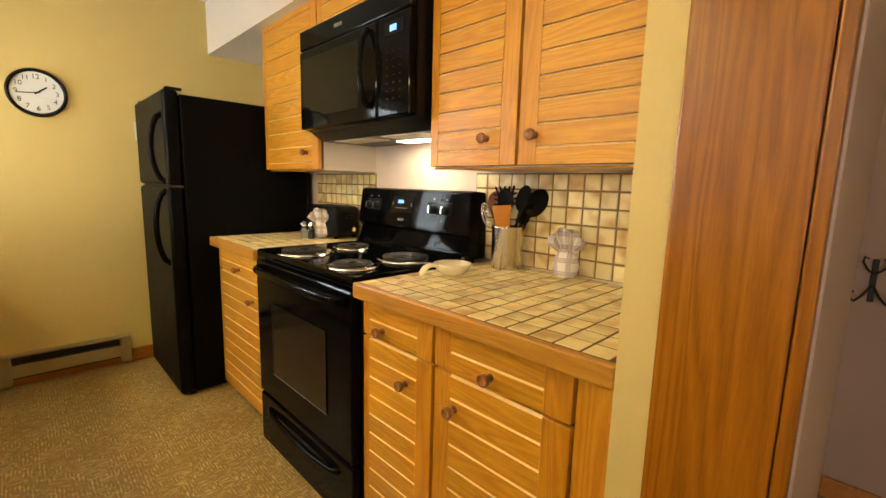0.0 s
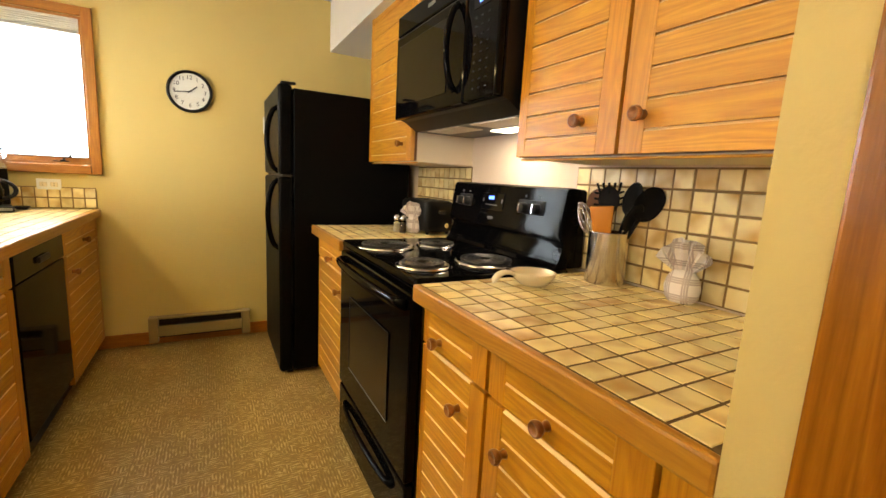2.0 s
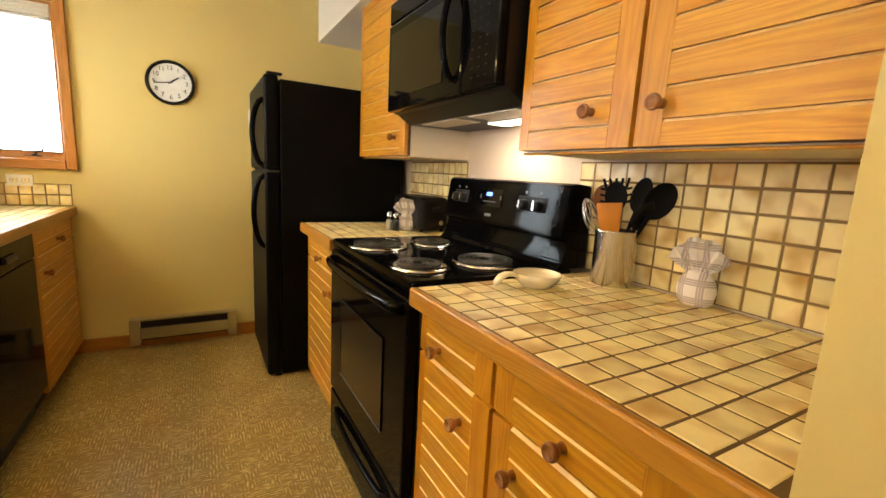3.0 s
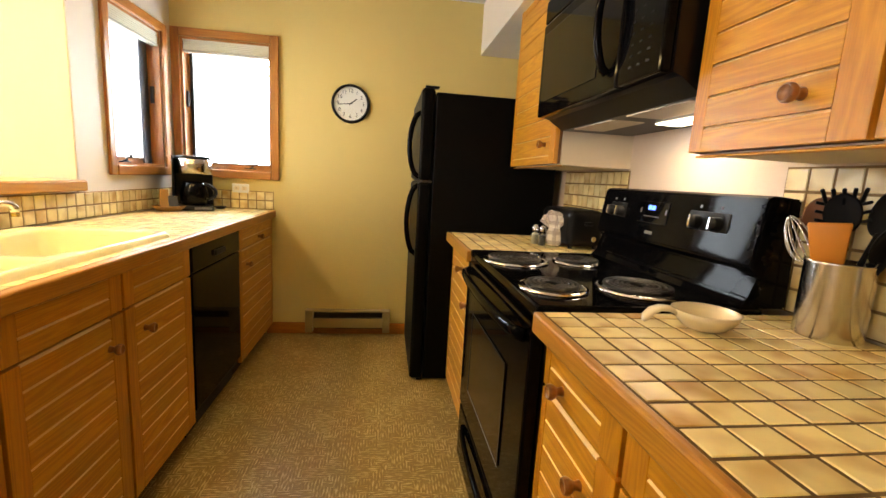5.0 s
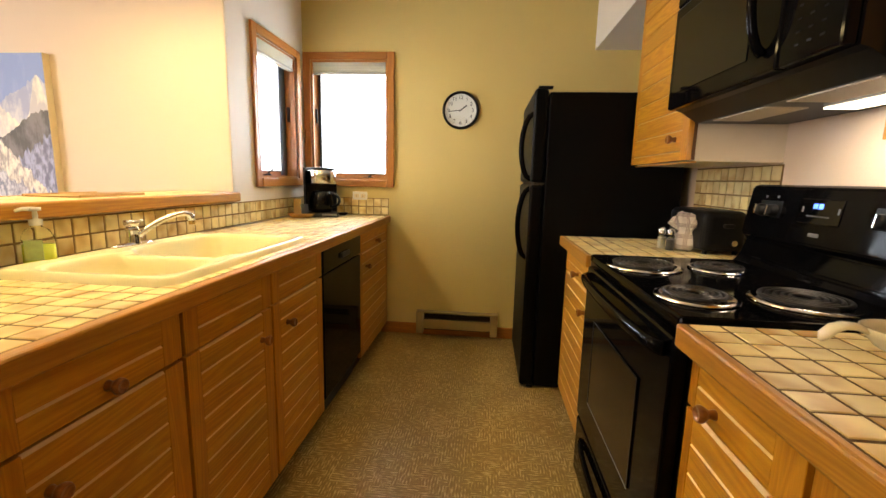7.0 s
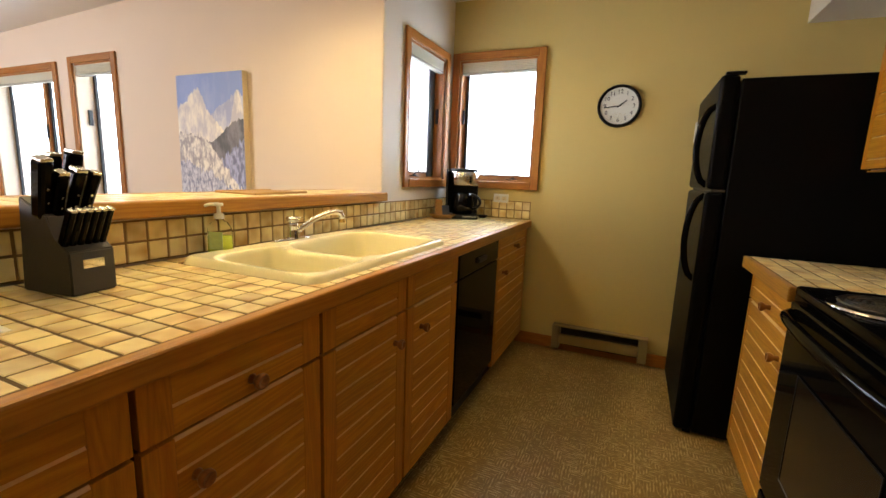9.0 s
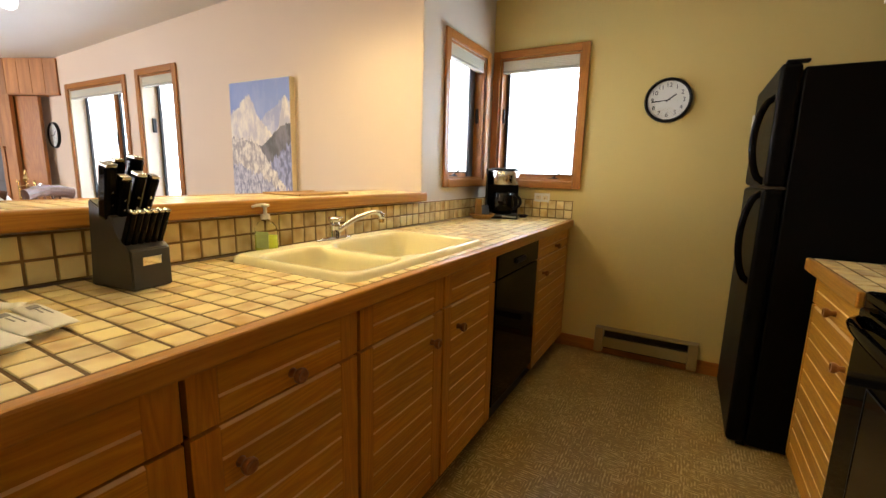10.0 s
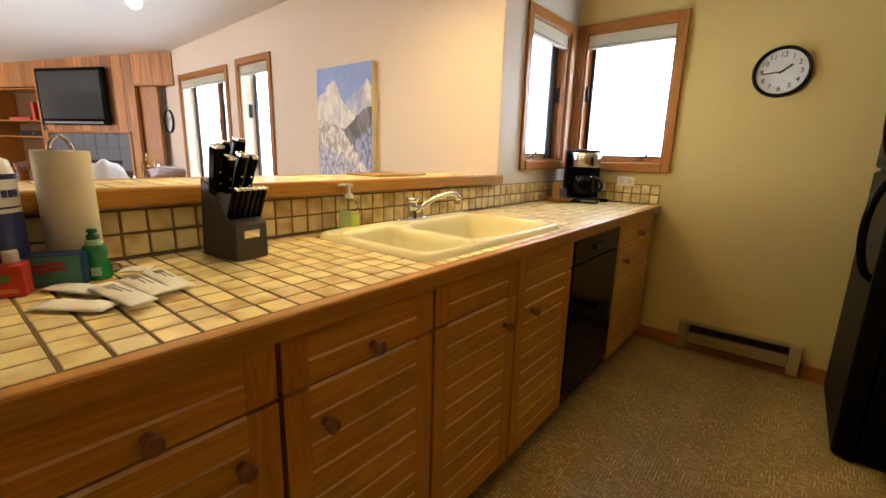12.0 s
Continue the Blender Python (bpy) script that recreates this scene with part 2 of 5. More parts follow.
CHROME = mat("chrome", (0.80, 0.80, 0.82), 0.06, 1.0, vary=0.03)
COIL = mat("burner_coil", (0.020, 0.019, 0.018), 0.38, 0.2, bump=0.2, vary=0.2)
PORCELAIN = mat("almond_enamel", (0.90, 0.84, 0.55), 0.12, vary=0.03)
CREAM = mat("cream_ceramic", (0.80, 0.70, 0.50), 0.18, vary=0.05)
WHITE = mat("white_plastic", (0.78, 0.77, 0.72), 0.4, vary=0.03)
GREY = mat("grey_marking", (0.16, 0.16, 0.17), 0.5)
FAINT = mat("faint_marking", (0.008, 0.008, 0.010), 0.5, spec=0.1)
HEATER = mat("beige_heater_steel", (0.30, 0.23, 0.10), 0.42, vary=0.08, bump=0.1)
BLUELED = glow("blue_display", (0.10, 0.25, 1.0), 4.0)
TUBE = glow("fluorescent_diffuser", (1.0, 0.77, 0.36), 72.0)
PANEL = glow("ceiling_diffuser", (1.0, 0.74, 0.30), 21.0)
LENS = glow("hood_lens", (1.0, 0.88, 0.66), 6.0)
BULB = glow("bulb_glass", (1.0, 0.93, 0.82), 14.0)
GLASS = clear("window_glass", (0.97, 0.99, 1.0))
OUTSIDE = glow("bright_overcast", (0.93, 0.97, 1.0), 2.6)
MESHMETAL = mat("aluminium_mesh", (0.62, 0.56, 0.46), 0.42, 0.8, bump=0.6, scale=400, vary=0.2)
CANSTEEL = mat("drawn_steel", (0.66, 0.63, 0.58), 0.24, 1.0, scale=3, vary=0.02, big=2.0)
_n, _l = CANSTEEL.node_tree.nodes, CANSTEEL.node_tree.links
_tan = _n.new("ShaderNodeTangent")
_tan.direction_type, _tan.axis = "RADIAL", "Z"
_n["Principled BSDF"].inputs["Anisotropic"].default_value = 0.85
_n["Principled BSDF"].inputs["Anisotropic Rotation"].default_value = 0.25
_l.new(_tan.outputs[0], _n["Principled BSDF"].inputs["Tangent"])

# ---- building helpers ----
def part(name, bm, material, parent=None, label=""):
    """One mesh object from a bmesh, under a thing or a part."""
    me = bpy.data.meshes.new(name)
    bmesh.ops.recalc_face_normals(bm, faces=bm.faces)
    bm.to_mesh(me)
    bm.free()
    me.materials.append(material)
    ob = new(name, me)
    ob.parent = parent
    if label:
        ob["label"] = label
    return ob


def thing(name, m, label, category, group="", kind=""):
    ob = new(name)
    ob.empty_display_size = 0.05
    ob.matrix_world = m
    return tagged(ob, label, category, group, kind)


def solid(ob, label, category, group="", kind=""):
    return tagged(ob, label, category, group, kind)


def smooth(ob):
    for p in ob.data.polygons:
        p.use_smooth = True
    return ob


def box(x0, x1, y0, y1, z0, z1, bevel=0.0, bm=None, seg=2):
    b = bmesh.new()
    bmesh.ops.create_cube(b, size=1)
    for v in b.verts:
        v.co = Vector(((x0 + x1) / 2 + v.co.x * (x1 - x0), (y0 + y1) / 2 + v.co.y * (y1 - y0), (z0 + z1) / 2 + v.co.z * (z1 - z0)))
    if bevel:
        bmesh.ops.bevel(b, geom=b.edges[:], offset=bevel, segments=seg, affect="EDGES", profile=0.5)
    if bm is None:
        return b
    me = bpy.data.meshes.new("scratch")
    b.to_mesh(me)
    b.free()
    bm.from_mesh(me)
    bpy.data.meshes.remove(me)
    return bm


def lathe(profile, seg=32, bm=None, m=None, sx=1.0, sy=1.0):
    """Turns (radius, height) pairs round the z axis."""
    bm = bm or bmesh.new()
    m = m or Matrix()
    rings = []
    for r, z in profile:
        if r < 1e-6:
            rings.append([bm.verts.new(m @ Vector((0, 0, z)))])
        else:
            rings.append([bm.verts.new(m @ Vector((r * sx * math.cos(2 * math.pi * i / seg), r * sy * math.sin(2 * math.pi * i / seg), z))) for i in range(seg)])
    for a, b in zip(rings, rings[1:]):
        for i in range(seg):
            j = (i + 1) % seg
            if len(a) == 1 and len(b) > 1:
                bm.faces.new((a[0], b[i], b[j]))
            elif len(b) == 1 and len(a) > 1:
                bm.faces.new((a[i], a[j], b[0]))
            elif len(a) > 1:
                bm.faces.new((a[i], a[j], b[j], b[i]))
    return bm


def tube(points, r, seg=10, bm=None, closed=False, flat=1.0):
    """A round bar along points; r may be a list."""
    bm = bm or bmesh.new()
    pts = [Vector(p) for p in points]
    n = len(pts)
    rings = []
    up = Vector((0, 0, 1))
    for i, p in enumerate(pts):
        a, b = (pts[(i - 1) % n], pts[(i + 1) % n]) if closed else (pts[max(i - 1, 0)], pts[min(i + 1, n - 1)])
        d = (b - a).normalized()
        if i == 0:
            side = d.cross(up)
            side = side.normalized() if side.length > 0.05 else Vector((1, 0, 0))
        side = (side - d * side.dot(d)).normalized()
        over = side.cross(d).normalized()
        rad = r[i] if isinstance(r, (list, tuple)) else r
        rings.append([bm.verts.new(p + rad * (math.cos(2 * math.pi * k / seg) * side + flat * math.sin(2 * math.pi * k / seg) * over)) for k in range(seg)])
    pairs = list(zip(rings, rings[1:])) + ([(rings[-1], rings[0])] if closed else [])
    for a, b in pairs:
        for k in range(seg):
            j = (k + 1) % seg
            bm.faces.new((a[k], a[j], b[j], b[k]))
    if not closed:
        bm.faces.new(rings[0]), bm.faces.new(rings[-1])
    return bm


def bow(a, b, out, n=16, power=0.6):
    """Points from a to b that bulge by the vector out."""
    a, b, out = Vector(a), Vector(b), Vector(out)
    return [a.lerp(b, i / n) + out * math.sin(math.pi * i / n) ** power for i in range(n + 1)]


def lettering(text, size, material, parent, m, depth=0.0006, name="lettering"):
    cu = bpy.data.curves.new(name, "FONT")
    cu.body, cu.size, cu.extrude, cu.align_x, cu.align_y = text, size, depth, "CENTER", "CENTER"
    tmp = bpy.data.objects.new("scratch_text", cu)
    scene.collection.objects.link(tmp)
    me = bpy.data.meshes.new_from_object(tmp.evaluated_get(bpy.context.evaluated_depsgraph_get()))
    bpy.data.objects.remove(tmp)
    bpy.data.curves.remove(cu)
    me.name = name
    me.materials.clear()
    me.materials.append(material)
    ob = new(name, me)
    ob.parent, ob.matrix_basis = parent, m
    return ob


# Local axes of things against the two runs: local x along the run, local -y towards the aisle.
def facing_left(x, y, z=0.0):
    return pose(x, y, z, 0, 0, -90)


def facing_right(x, y, z=0.0):
    return pose(x, y, z, 0, 0, 90)


# ---- the plan ----
FAR, LEFT, RIGHT, DINING = 3.50, -0.93, 1.46, 2.57
CEILING, COUNTER = 2.37, 0.893
SOUTH = -2.6

# floor and ceilings
solid(part("floor", box(-9.0, 2.6, SOUTH - 0.2, FAR + 0.16, -0.12, 0.0), FLOOR), "tan and olive woven-pattern vinyl floor", "floor", kind="structure")
solid(part("ceiling", box(LEFT - 0.16, 2.6, SOUTH - 0.2, FAR + 0.16, CEILING, CEILING + 0.1), CEIL), "off-white painted kitchen ceiling", "ceiling", kind="structure")
bm = box(-9.0, LEFT - 0.16, SOUTH - 0.2, DINING + 0.16, CEILING, CEILING + 0.1)
for v in bm.verts:
    v.co.z += (v.co.x - LEFT) * 0.030
solid(part("ceiling_living", bm, CEIL), "white painted ceiling over the living room", "ceiling", kind="structure")


def wall(name, pieces, label, material=PAINT):
    bm = bmesh.new()
    for p in pieces:
        box(*p, bm=bm)
    return solid(part(name, bm, material), label, "wall", kind="structure")


def wall_y(x0, x1, y0, y1, z0, z1, holes):
    """Pieces of a wall along x with openings (x0, x1, z0, z1), left to right."""
    out, x = [], x0
    for a, b, c, d in holes:
        out += [(x, a, y0, y1, z0, z1), (a, b, y0, y1, z0, c), (a, b, y0, y1, d, z1)]
        x = b
    return out + [(x, x1, y0, y1, z0, z1)]


def wall_x(y0, y1, x0, x1, z0, z1, holes):
    return [(c, d, a, b, e, f) for a, b, c, d, e, f in wall_y(y0, y1, x0, x1, z0, z1, holes)]


wall("wall_far", wall_y(LEFT - 0.16, RIGHT + 0.12, FAR, FAR + 0.16, -0.1, CEILING, [(-0.873, -0.315, 1.15, 1.976)]), "cream painted wall with a window and a clock")
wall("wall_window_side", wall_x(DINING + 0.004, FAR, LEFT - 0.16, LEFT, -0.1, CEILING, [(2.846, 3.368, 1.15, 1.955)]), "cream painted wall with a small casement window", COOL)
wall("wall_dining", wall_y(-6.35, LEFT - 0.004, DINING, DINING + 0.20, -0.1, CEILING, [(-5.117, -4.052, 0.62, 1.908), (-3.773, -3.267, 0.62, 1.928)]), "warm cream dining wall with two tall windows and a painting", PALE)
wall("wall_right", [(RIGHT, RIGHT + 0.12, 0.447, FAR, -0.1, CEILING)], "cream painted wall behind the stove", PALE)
wall("wall_partition", [(0.79, RIGHT + 0.12, 0.2145, 0.447, -0.1, CEILING)], "cream painted wall end beside the counter")
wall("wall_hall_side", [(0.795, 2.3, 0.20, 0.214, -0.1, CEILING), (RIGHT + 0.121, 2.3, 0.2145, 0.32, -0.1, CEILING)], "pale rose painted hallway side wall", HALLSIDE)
wall("wall_hall", [(2.3, 2.42, SOUTH, 0.32, -0.1, CEILING)], "plain hallway wall, cream dimmed to brown", HALL)
# Unseen wall added to close the room; its yellow paint warms the bounce.
wall("wall_south", wall_y(-9.0, 2.42, SOUTH - 0.15, SOUTH, -0.1, CEILING, [(-7.3, -4.7, 0.6, 2.1)]), "plain unseen cream wall added behind the walk")
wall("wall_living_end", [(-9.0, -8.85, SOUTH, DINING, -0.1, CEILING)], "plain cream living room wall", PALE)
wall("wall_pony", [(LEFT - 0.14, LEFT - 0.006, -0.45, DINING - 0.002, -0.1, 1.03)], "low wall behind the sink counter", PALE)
# dropped soffit above the wall cabinets
solid(part("soffit", box(1.085, RIGHT - 0.002, 0.449, FAR - 0.002, 2.035, CEILING - 0.002), SOFFIT), "off-white boxed soffit above the wall cabinets", "soffit", kind="structure")
# skirting
solid(part("baseboard", box(-0.355, 0.70, FAR - 0.014, FAR - 0.001, 0.001, 0.085, 0.003), TRIM_H), "reddish wood baseboard", "baseboard", kind="structure")
solid(part("baseboard_hall", box(2.286, 2.299, SOUTH, 0.198, 0.001, 0.085, 0.003), TRIM_H), "reddish wood baseboard", "baseboard", kind="structure")

# wooden end board on the partition
trim = thing("trim_partition", pose(0.79, 0, 0), "tall stained fir board on the wall end", "trim", kind="structure")
part("board", box(-0.026, -0.001, 0.222, 0.380, 0.0, CEILING - 0.002, 0.004), FIR, trim)
part("stop_strip", box(-0.034, -0.001, 0.203, 0.220, 0.0, CEILING - 0.002, 0.003), FIR, trim)

# backdrop outside the windows
solid(part("backdrop_far", box(-40, 12, 8.0, 8.05, -4, 16), OUTSIDE), "bright overcast sky outside", "backdrop", kind="structure")
solid(part("backdrop_side", box(-1.24, -1.2, 2.76, 3.6, 0.2, 3.0), OUTSIDE), "bright overcast sky outside", "backdrop", kind="structure")


# ---- windows ----
def ring(x0, x1, z0, z1, left, right, low, high, y0, y1):
    """A mitred frame in one piece: outer bounds, the four widths, front and back."""
    bm = bmesh.new()
    loops = []
    for y in (y0, y1):
        for a, b, c, d in ((x0, x1, z0, z1), (x0 + left, x1 - right, z0 + low, z1 - high)):
            loops.append([bm.verts.new((x, y, z)) for x, z in ((a, c), (b, c), (b, d), (a, d))])
    for p, q in ((0, 1), (2, 3), (0, 2), (1, 3)):
        for k in range(4):
            n = (k + 1) % 4
            bm.faces.new((loops[p][k], loops[p][n], loops[q][n], loops[q][k]))
    return bm


def casement(name, m, w, h, depth, label, mullion=0.0, lining=None):
    """Trim, lining, sash and pane in local axes: x across, z up from the opening's foot, the room towards -y."""
    win = thing(name, m, label, "window", kind="structure")
    t = 0.052
    part("trim_left", box(-t, 0, -0.018, -0.001, -t, h + t, 0.004), TRIM_V, win)
    part("trim_right", box(w, w + t, -0.018, -0.001, -t, h + t, 0.004), TRIM_V, win)
    part("trim_head", box(0, w, -0.018, -0.001, h, h + t, 0.004), TRIM_H, win)
    part("trim_sill", box(0, w, -0.024, -0.001, -t, 0, 0.004), TRIM_H, win)
    lin = 0.014
    part("jamb", box(0, lin, 0, depth, 0, h), lining or TRIM_V, win)
    part("jamb", box(w - lin, w, 0, depth, 0, h), TRIM_V, win)
    part("head_lining", box(lin, w - lin, 0, depth, h - lin, h), TRIM_H, win)
    part("sill_board", box(lin, w - lin, 0, depth, 0, lin), TRIM_H, win)
    bays = [(lin, w - lin)] if not mullion else [(lin, mullion * w - 0.02), (mullion * w + 0.02, w - lin)]
    if mullion:
        part("mullion", box(mullion * w - 0.02, mullion * w + 0.02, depth - 0.05, depth, lin, h - lin), TRIM_V, win)
    for a, b in bays:
        y0, y1, s = depth - 0.030, depth - 0.006, 0.010
        s0 = 0.026
        sash = part("sash", ring(a, b, lin, h - lin, s, s, s0, s, y0, y1), TRIM_V, win)
        part("gasket", ring(a + s, b - s, lin + s0, h - lin - s, 0.018, 0.005, 0.006, 0.004, y0 - 0.004, y1 - 0.004), BLACKMAT, sash, "black rubber gasket")
        pane = part("pane", box(a + s, b - s, depth - 0.022, depth - 0.018, lin + s, h - lin - s), GLASS, sash)
        pane.visible_shadow = False
    return win


def blind(parent, w, h):
    """A cellular shade folded up under the head."""
    bm = bmesh.new()
    for i in range(5):
        box(0.016, w - 0.016, 0.004, 0.036, h - 0.030 - i * 0.011, h - 0.021 - i * 0.011, 0.003, bm, 1)
    box(0.016, w - 0.016, 0.002, 0.040, h - 0.020, h - 0.014, 0, bm)
    part("folded_shade", bm, SHADE, parent, "folded pale cellular shade")
    part("bottom_rail", box(0.016, w - 0.016, 0.002, 0.040, h - 0.092, h - 0.077, 0.003), RAIL, parent)


def crank(parent, x, z, y=0.03):
    bm = lathe([(0, 0), (0.016, 0), (0.013, 0.012), (0, 0.014)], 16, m=pose(x, y, z))
    tube([(x, y, z + 0.01), (x + 0.012, y - 0.004, z + 0.028), (x + 0.035, y - 0.008, z + 0.030)], 0.005, 8, bm)
    lathe([(0, 0), (0.007, 0), (0.006, 0.02), (0, 0.022)], 10, bm, pose(x + 0.036, y - 0.008, z + 0.026))
    box(x - 0.045, x + 0.03, y - 0.012, y + 0.012, z - 0.001, z + 0.006, 0.002, bm)
    part("crank", bm, BLACKMAT, parent, "dark metal crank")


SASHGREY = mat("grey_sash_paint", (0.06, 0.07, 0.085), 0.5, vary=0.1)
SHADE = mat("pale_shade_cloth", (0.70, 0.68, 0.55), 0.8, vary=0.05)
RAIL = mat("shade_rail", (0.42, 0.40, 0.33), 0.6)
w1 = casement("window_1", pose(-0.873, FAR, 1.150), 0.558, 0.826, 0.11, "wood-trimmed casement window with its shade pulled up")
blind(w1, 0.558, 0.826)
crank(w1, 0.42, 0.014)
part("latch", box(0.016, 0.028, 0.035, 0.055, 0.40, 0.50, 0.004), BLACKMAT, w1)
w2 = casement("window_2", facing_right(LEFT, 2.846, 1.150), 0.522, 0.805, 0.11, "small wood-trimmed casement window beside the corner")
blind(w2, 0.522, 0.805)
crank(w2, 0.16, 0.014)
part("latch", box(0.494, 0.506, 0.035, 0.055, 0.38, 0.48, 0.004), BLACKMAT, w2)
part("outer_sash", box(0.425, 0.507, 0.068, 0.0785, 0.016, 0.789, 0.003), SASHGREY, w2, "dark grey outer sash stile")
w3 = casement("window_3", pose(-3.773, DINING, 0.62), 0.506, 1.308, 0.15, "tall narrow wood-trimmed dining window", lining=CARCASS)
blind(w3, 0.506, 1.308)
part("latch", box(0.016, 0.030, 0.06, 0.09, 0.85, 0.97, 0.004), BLACKMAT, w3)
w4 = casement("window_4", pose(-5.117, DINING, 0.62), 1.065, 1.288, 0.15, "tall two-light wood-trimmed dining window", mullion=0.62, lining=CARCASS)
blind(w4, 1.065, 1.288)
part("latch", box(0.66, 0.675, 0.085, 0.099, 0.75, 0.87, 0.004), BLACKMAT, w4)
# Unseen window, added to bring daylight into the living room.
w5 = casement("window_5", pose(-4.7, SOUTH, 0.6, 0, 0, 180), 2.6, 1.5, 0.12, "wide unseen window added behind the walk", mullion=0.5)
solid(part("backdrop_south", box(-14, 0, -7.05, -7.0, -1, 8), OUTSIDE), "bright overcast sky outside", "backdrop", kind="structure")


# ---- cabinets ----
def knob_mesh():
    bm = lathe([(0, 0), (0.011, 0), (0.009, 0.006), (0.008, 0.012), (0.013, 0.018), (0.0165, 0.024), (0.0165, 0.029), (0.0145, 0.033), (0.012, 0.0335), (0.0115, 0.031), (0, 0.0305)], 24, m=pose(0, 0, 0, 90))
    me = bpy.data.meshes.new("knob")
    bmesh.ops.recalc_face_normals(bm, faces=bm.faces)
    bm.to_mesh(me)
    bm.free()
    me.materials.append(KNOBWOOD)
    for p in me.polygons:
        p.use_smooth = True
    return me


KNOB = knob_mesh()


def knob(parent, x, z, y=-0.001):
    ob = new("knob", KNOB)
    ob.parent, ob.location = parent, (x, y, z)
    return ob


def plank_mesh(w, h):
    """A plank whose upper front edge is chamfered; its back on y = 0, front on y = -0.014."""
    c = 0.006
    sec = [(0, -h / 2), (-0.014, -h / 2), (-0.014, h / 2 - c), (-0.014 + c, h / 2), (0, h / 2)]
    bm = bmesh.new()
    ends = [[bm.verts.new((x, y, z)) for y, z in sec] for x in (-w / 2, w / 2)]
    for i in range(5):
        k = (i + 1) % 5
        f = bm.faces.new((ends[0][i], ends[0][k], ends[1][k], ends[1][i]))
        # Upper chamfer takes the paler, painted-light slot.
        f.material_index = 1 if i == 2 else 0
    bm.faces.new(ends[0]), bm.faces.new(ends[1])
    return bm


def plank_front(name, parent, x0, x1, z0, z1, left, right, first, pitch, kx=None, kz=None):
    """A door or drawer front: upright stiles and level planks, the lowest joint at first."""
    th = 0.020
    door = part(name, box(x0 + 0.001, x1 - 0.001, -0.0055, 0.0115, z0, z1), GROOVE, parent)
    part("stile", box(x0, x0 + left, -th, -0.0005, z0, z1, 0.0015), OAK_V, door)
    part("stile", box(x1 - right, x1, -th, -0.0005, z0, z1, 0.0015), OAK_V, door)
    joints = [z0]
    z = first
    while z < z1 - 0.02:
        joints.append(z)
        z += pitch
    joints.append(z1)
    for a, b in zip(joints, joints[1:]):
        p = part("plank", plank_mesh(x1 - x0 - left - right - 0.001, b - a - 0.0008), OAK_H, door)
        p.data.materials.append(OAK_LIT_EDGE)
        p.location = ((x0 + left + x1 - right) / 2, -0.0056, (a + b) / 2)
    if kx is not None:
        knob(door, kx, kz, -th + 0.001)
    return door


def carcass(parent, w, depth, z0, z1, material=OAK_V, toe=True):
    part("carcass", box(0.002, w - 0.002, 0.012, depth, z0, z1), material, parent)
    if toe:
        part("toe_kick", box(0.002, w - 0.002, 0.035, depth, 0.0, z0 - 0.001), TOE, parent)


def base_cabinet(m, w, fronts, label, top=0.846):
    """fronts: (x0, x1, left stile, right stile, drawer knob x or None, door knob x, plank pitch)."""
    cab = thing("base_cabinet", m, label, "cabinet", "base cabinets")
    carcass(cab, w, 0.56, 0.075, top)
    end = max(f[1] for f in fronts)
    if end < w - 0.03:
        part("end_stile", box(end + 0.005, w - 0.002, -0.014, 0.0115, 0.080, 0.842, 0.0015), OAK_V, cab)
    if top < 0.8:
        part("front_rail", box(0.002, w - 0.002, 0.012, 0.03, top, 0.846), OAK_H, cab)
    for x0, x1, left, right, dk, k in fronts:
        plank_front("drawer_front", cab, x0, x1, 0.7275, 0.842, left, right, 0.782, 0.2, dk, 0.757)
        plank_front("door", cab, x0, x1, 0.080, 0.7195, left, right, 0.150, 0.0635, k, 0.630)
    return cab


FACE_R, FACE_L = 0.852, -0.332
# right run, from the fridge towards the partition
base_cabinet(facing_left(FACE_R, 2.645), 0.595, [(0.010, 0.585, 0.028, 0.055, 0.30, 0.47)], "oak base cabinet with plank drawer and door next to the fridge")
base_cabinet(facing_left(FACE_R, 1.270), 0.820, [(0.004, 0.322, 0.030, 0.062, 0.105, 0.215), (0.334, 0.728, 0.056, 0.066, 0.520, 0.408)], "oak base cabinet with two plank drawers over two doors")
# left run, from the walk towards the far wall
base_cabinet(facing_right(FACE_L, 0.02), 0.440, [(0.006, 0.434, 0.05, 0.05, 0.22, 0.36)], "oak base cabinet at the open end of the sink counter")
base_cabinet(facing_right(FACE_L, 0.462), 0.424, [(0.004, 0.420, 0.055, 0.058, 0.215, 0.345)], "oak base cabinet with one drawer and a plank door")
base_cabinet(facing_right(FACE_L, 0.888), 0.432, [(0.004, 0.426, 0.055, 0.058, 0.222, 0.094)], "oak base cabinet with one drawer and a plank door")
base_cabinet(facing_right(FACE_L, 1.322), 0.888, [(0.004, 0.428, 0.052, 0.056, None, 0.358), (0.440, 0.884, 0.052, 0.056, None, 0.543)], "oak sink cabinet with two plank doors", 0.70)
base_cabinet(facing_right(FACE_L, 2.800), 0.695, [(0.006, 0.690, 0.04, 0.04, 0.36, 0.12)], "oak base cabinet in the corner beside the dishwasher")


def wall_cabinet(m, w, z0, z1, fronts, label, joint=(0.056, 0.063), depth=0.315):
    cab = thing("wall_cabinet", m, label, "cabinet", "wall cabinets")
    carcass(cab, w, depth, z0, z1, CARCASS, False)
    part("bottom_rail", box(0.002, w - 0.002, 0.0, 0.02, z0 - 0.006, z0 - 0.0005, 0.002), OAK_H, cab)
    end = max(f[1] for f in fronts)
    if end < w - 0.03:
        part("end_stile", box(end + 0.005, w - 0.002, -0.014, 0.0115, z0 + 0.004, z1 - 0.002, 0.0015), OAK_V, cab)
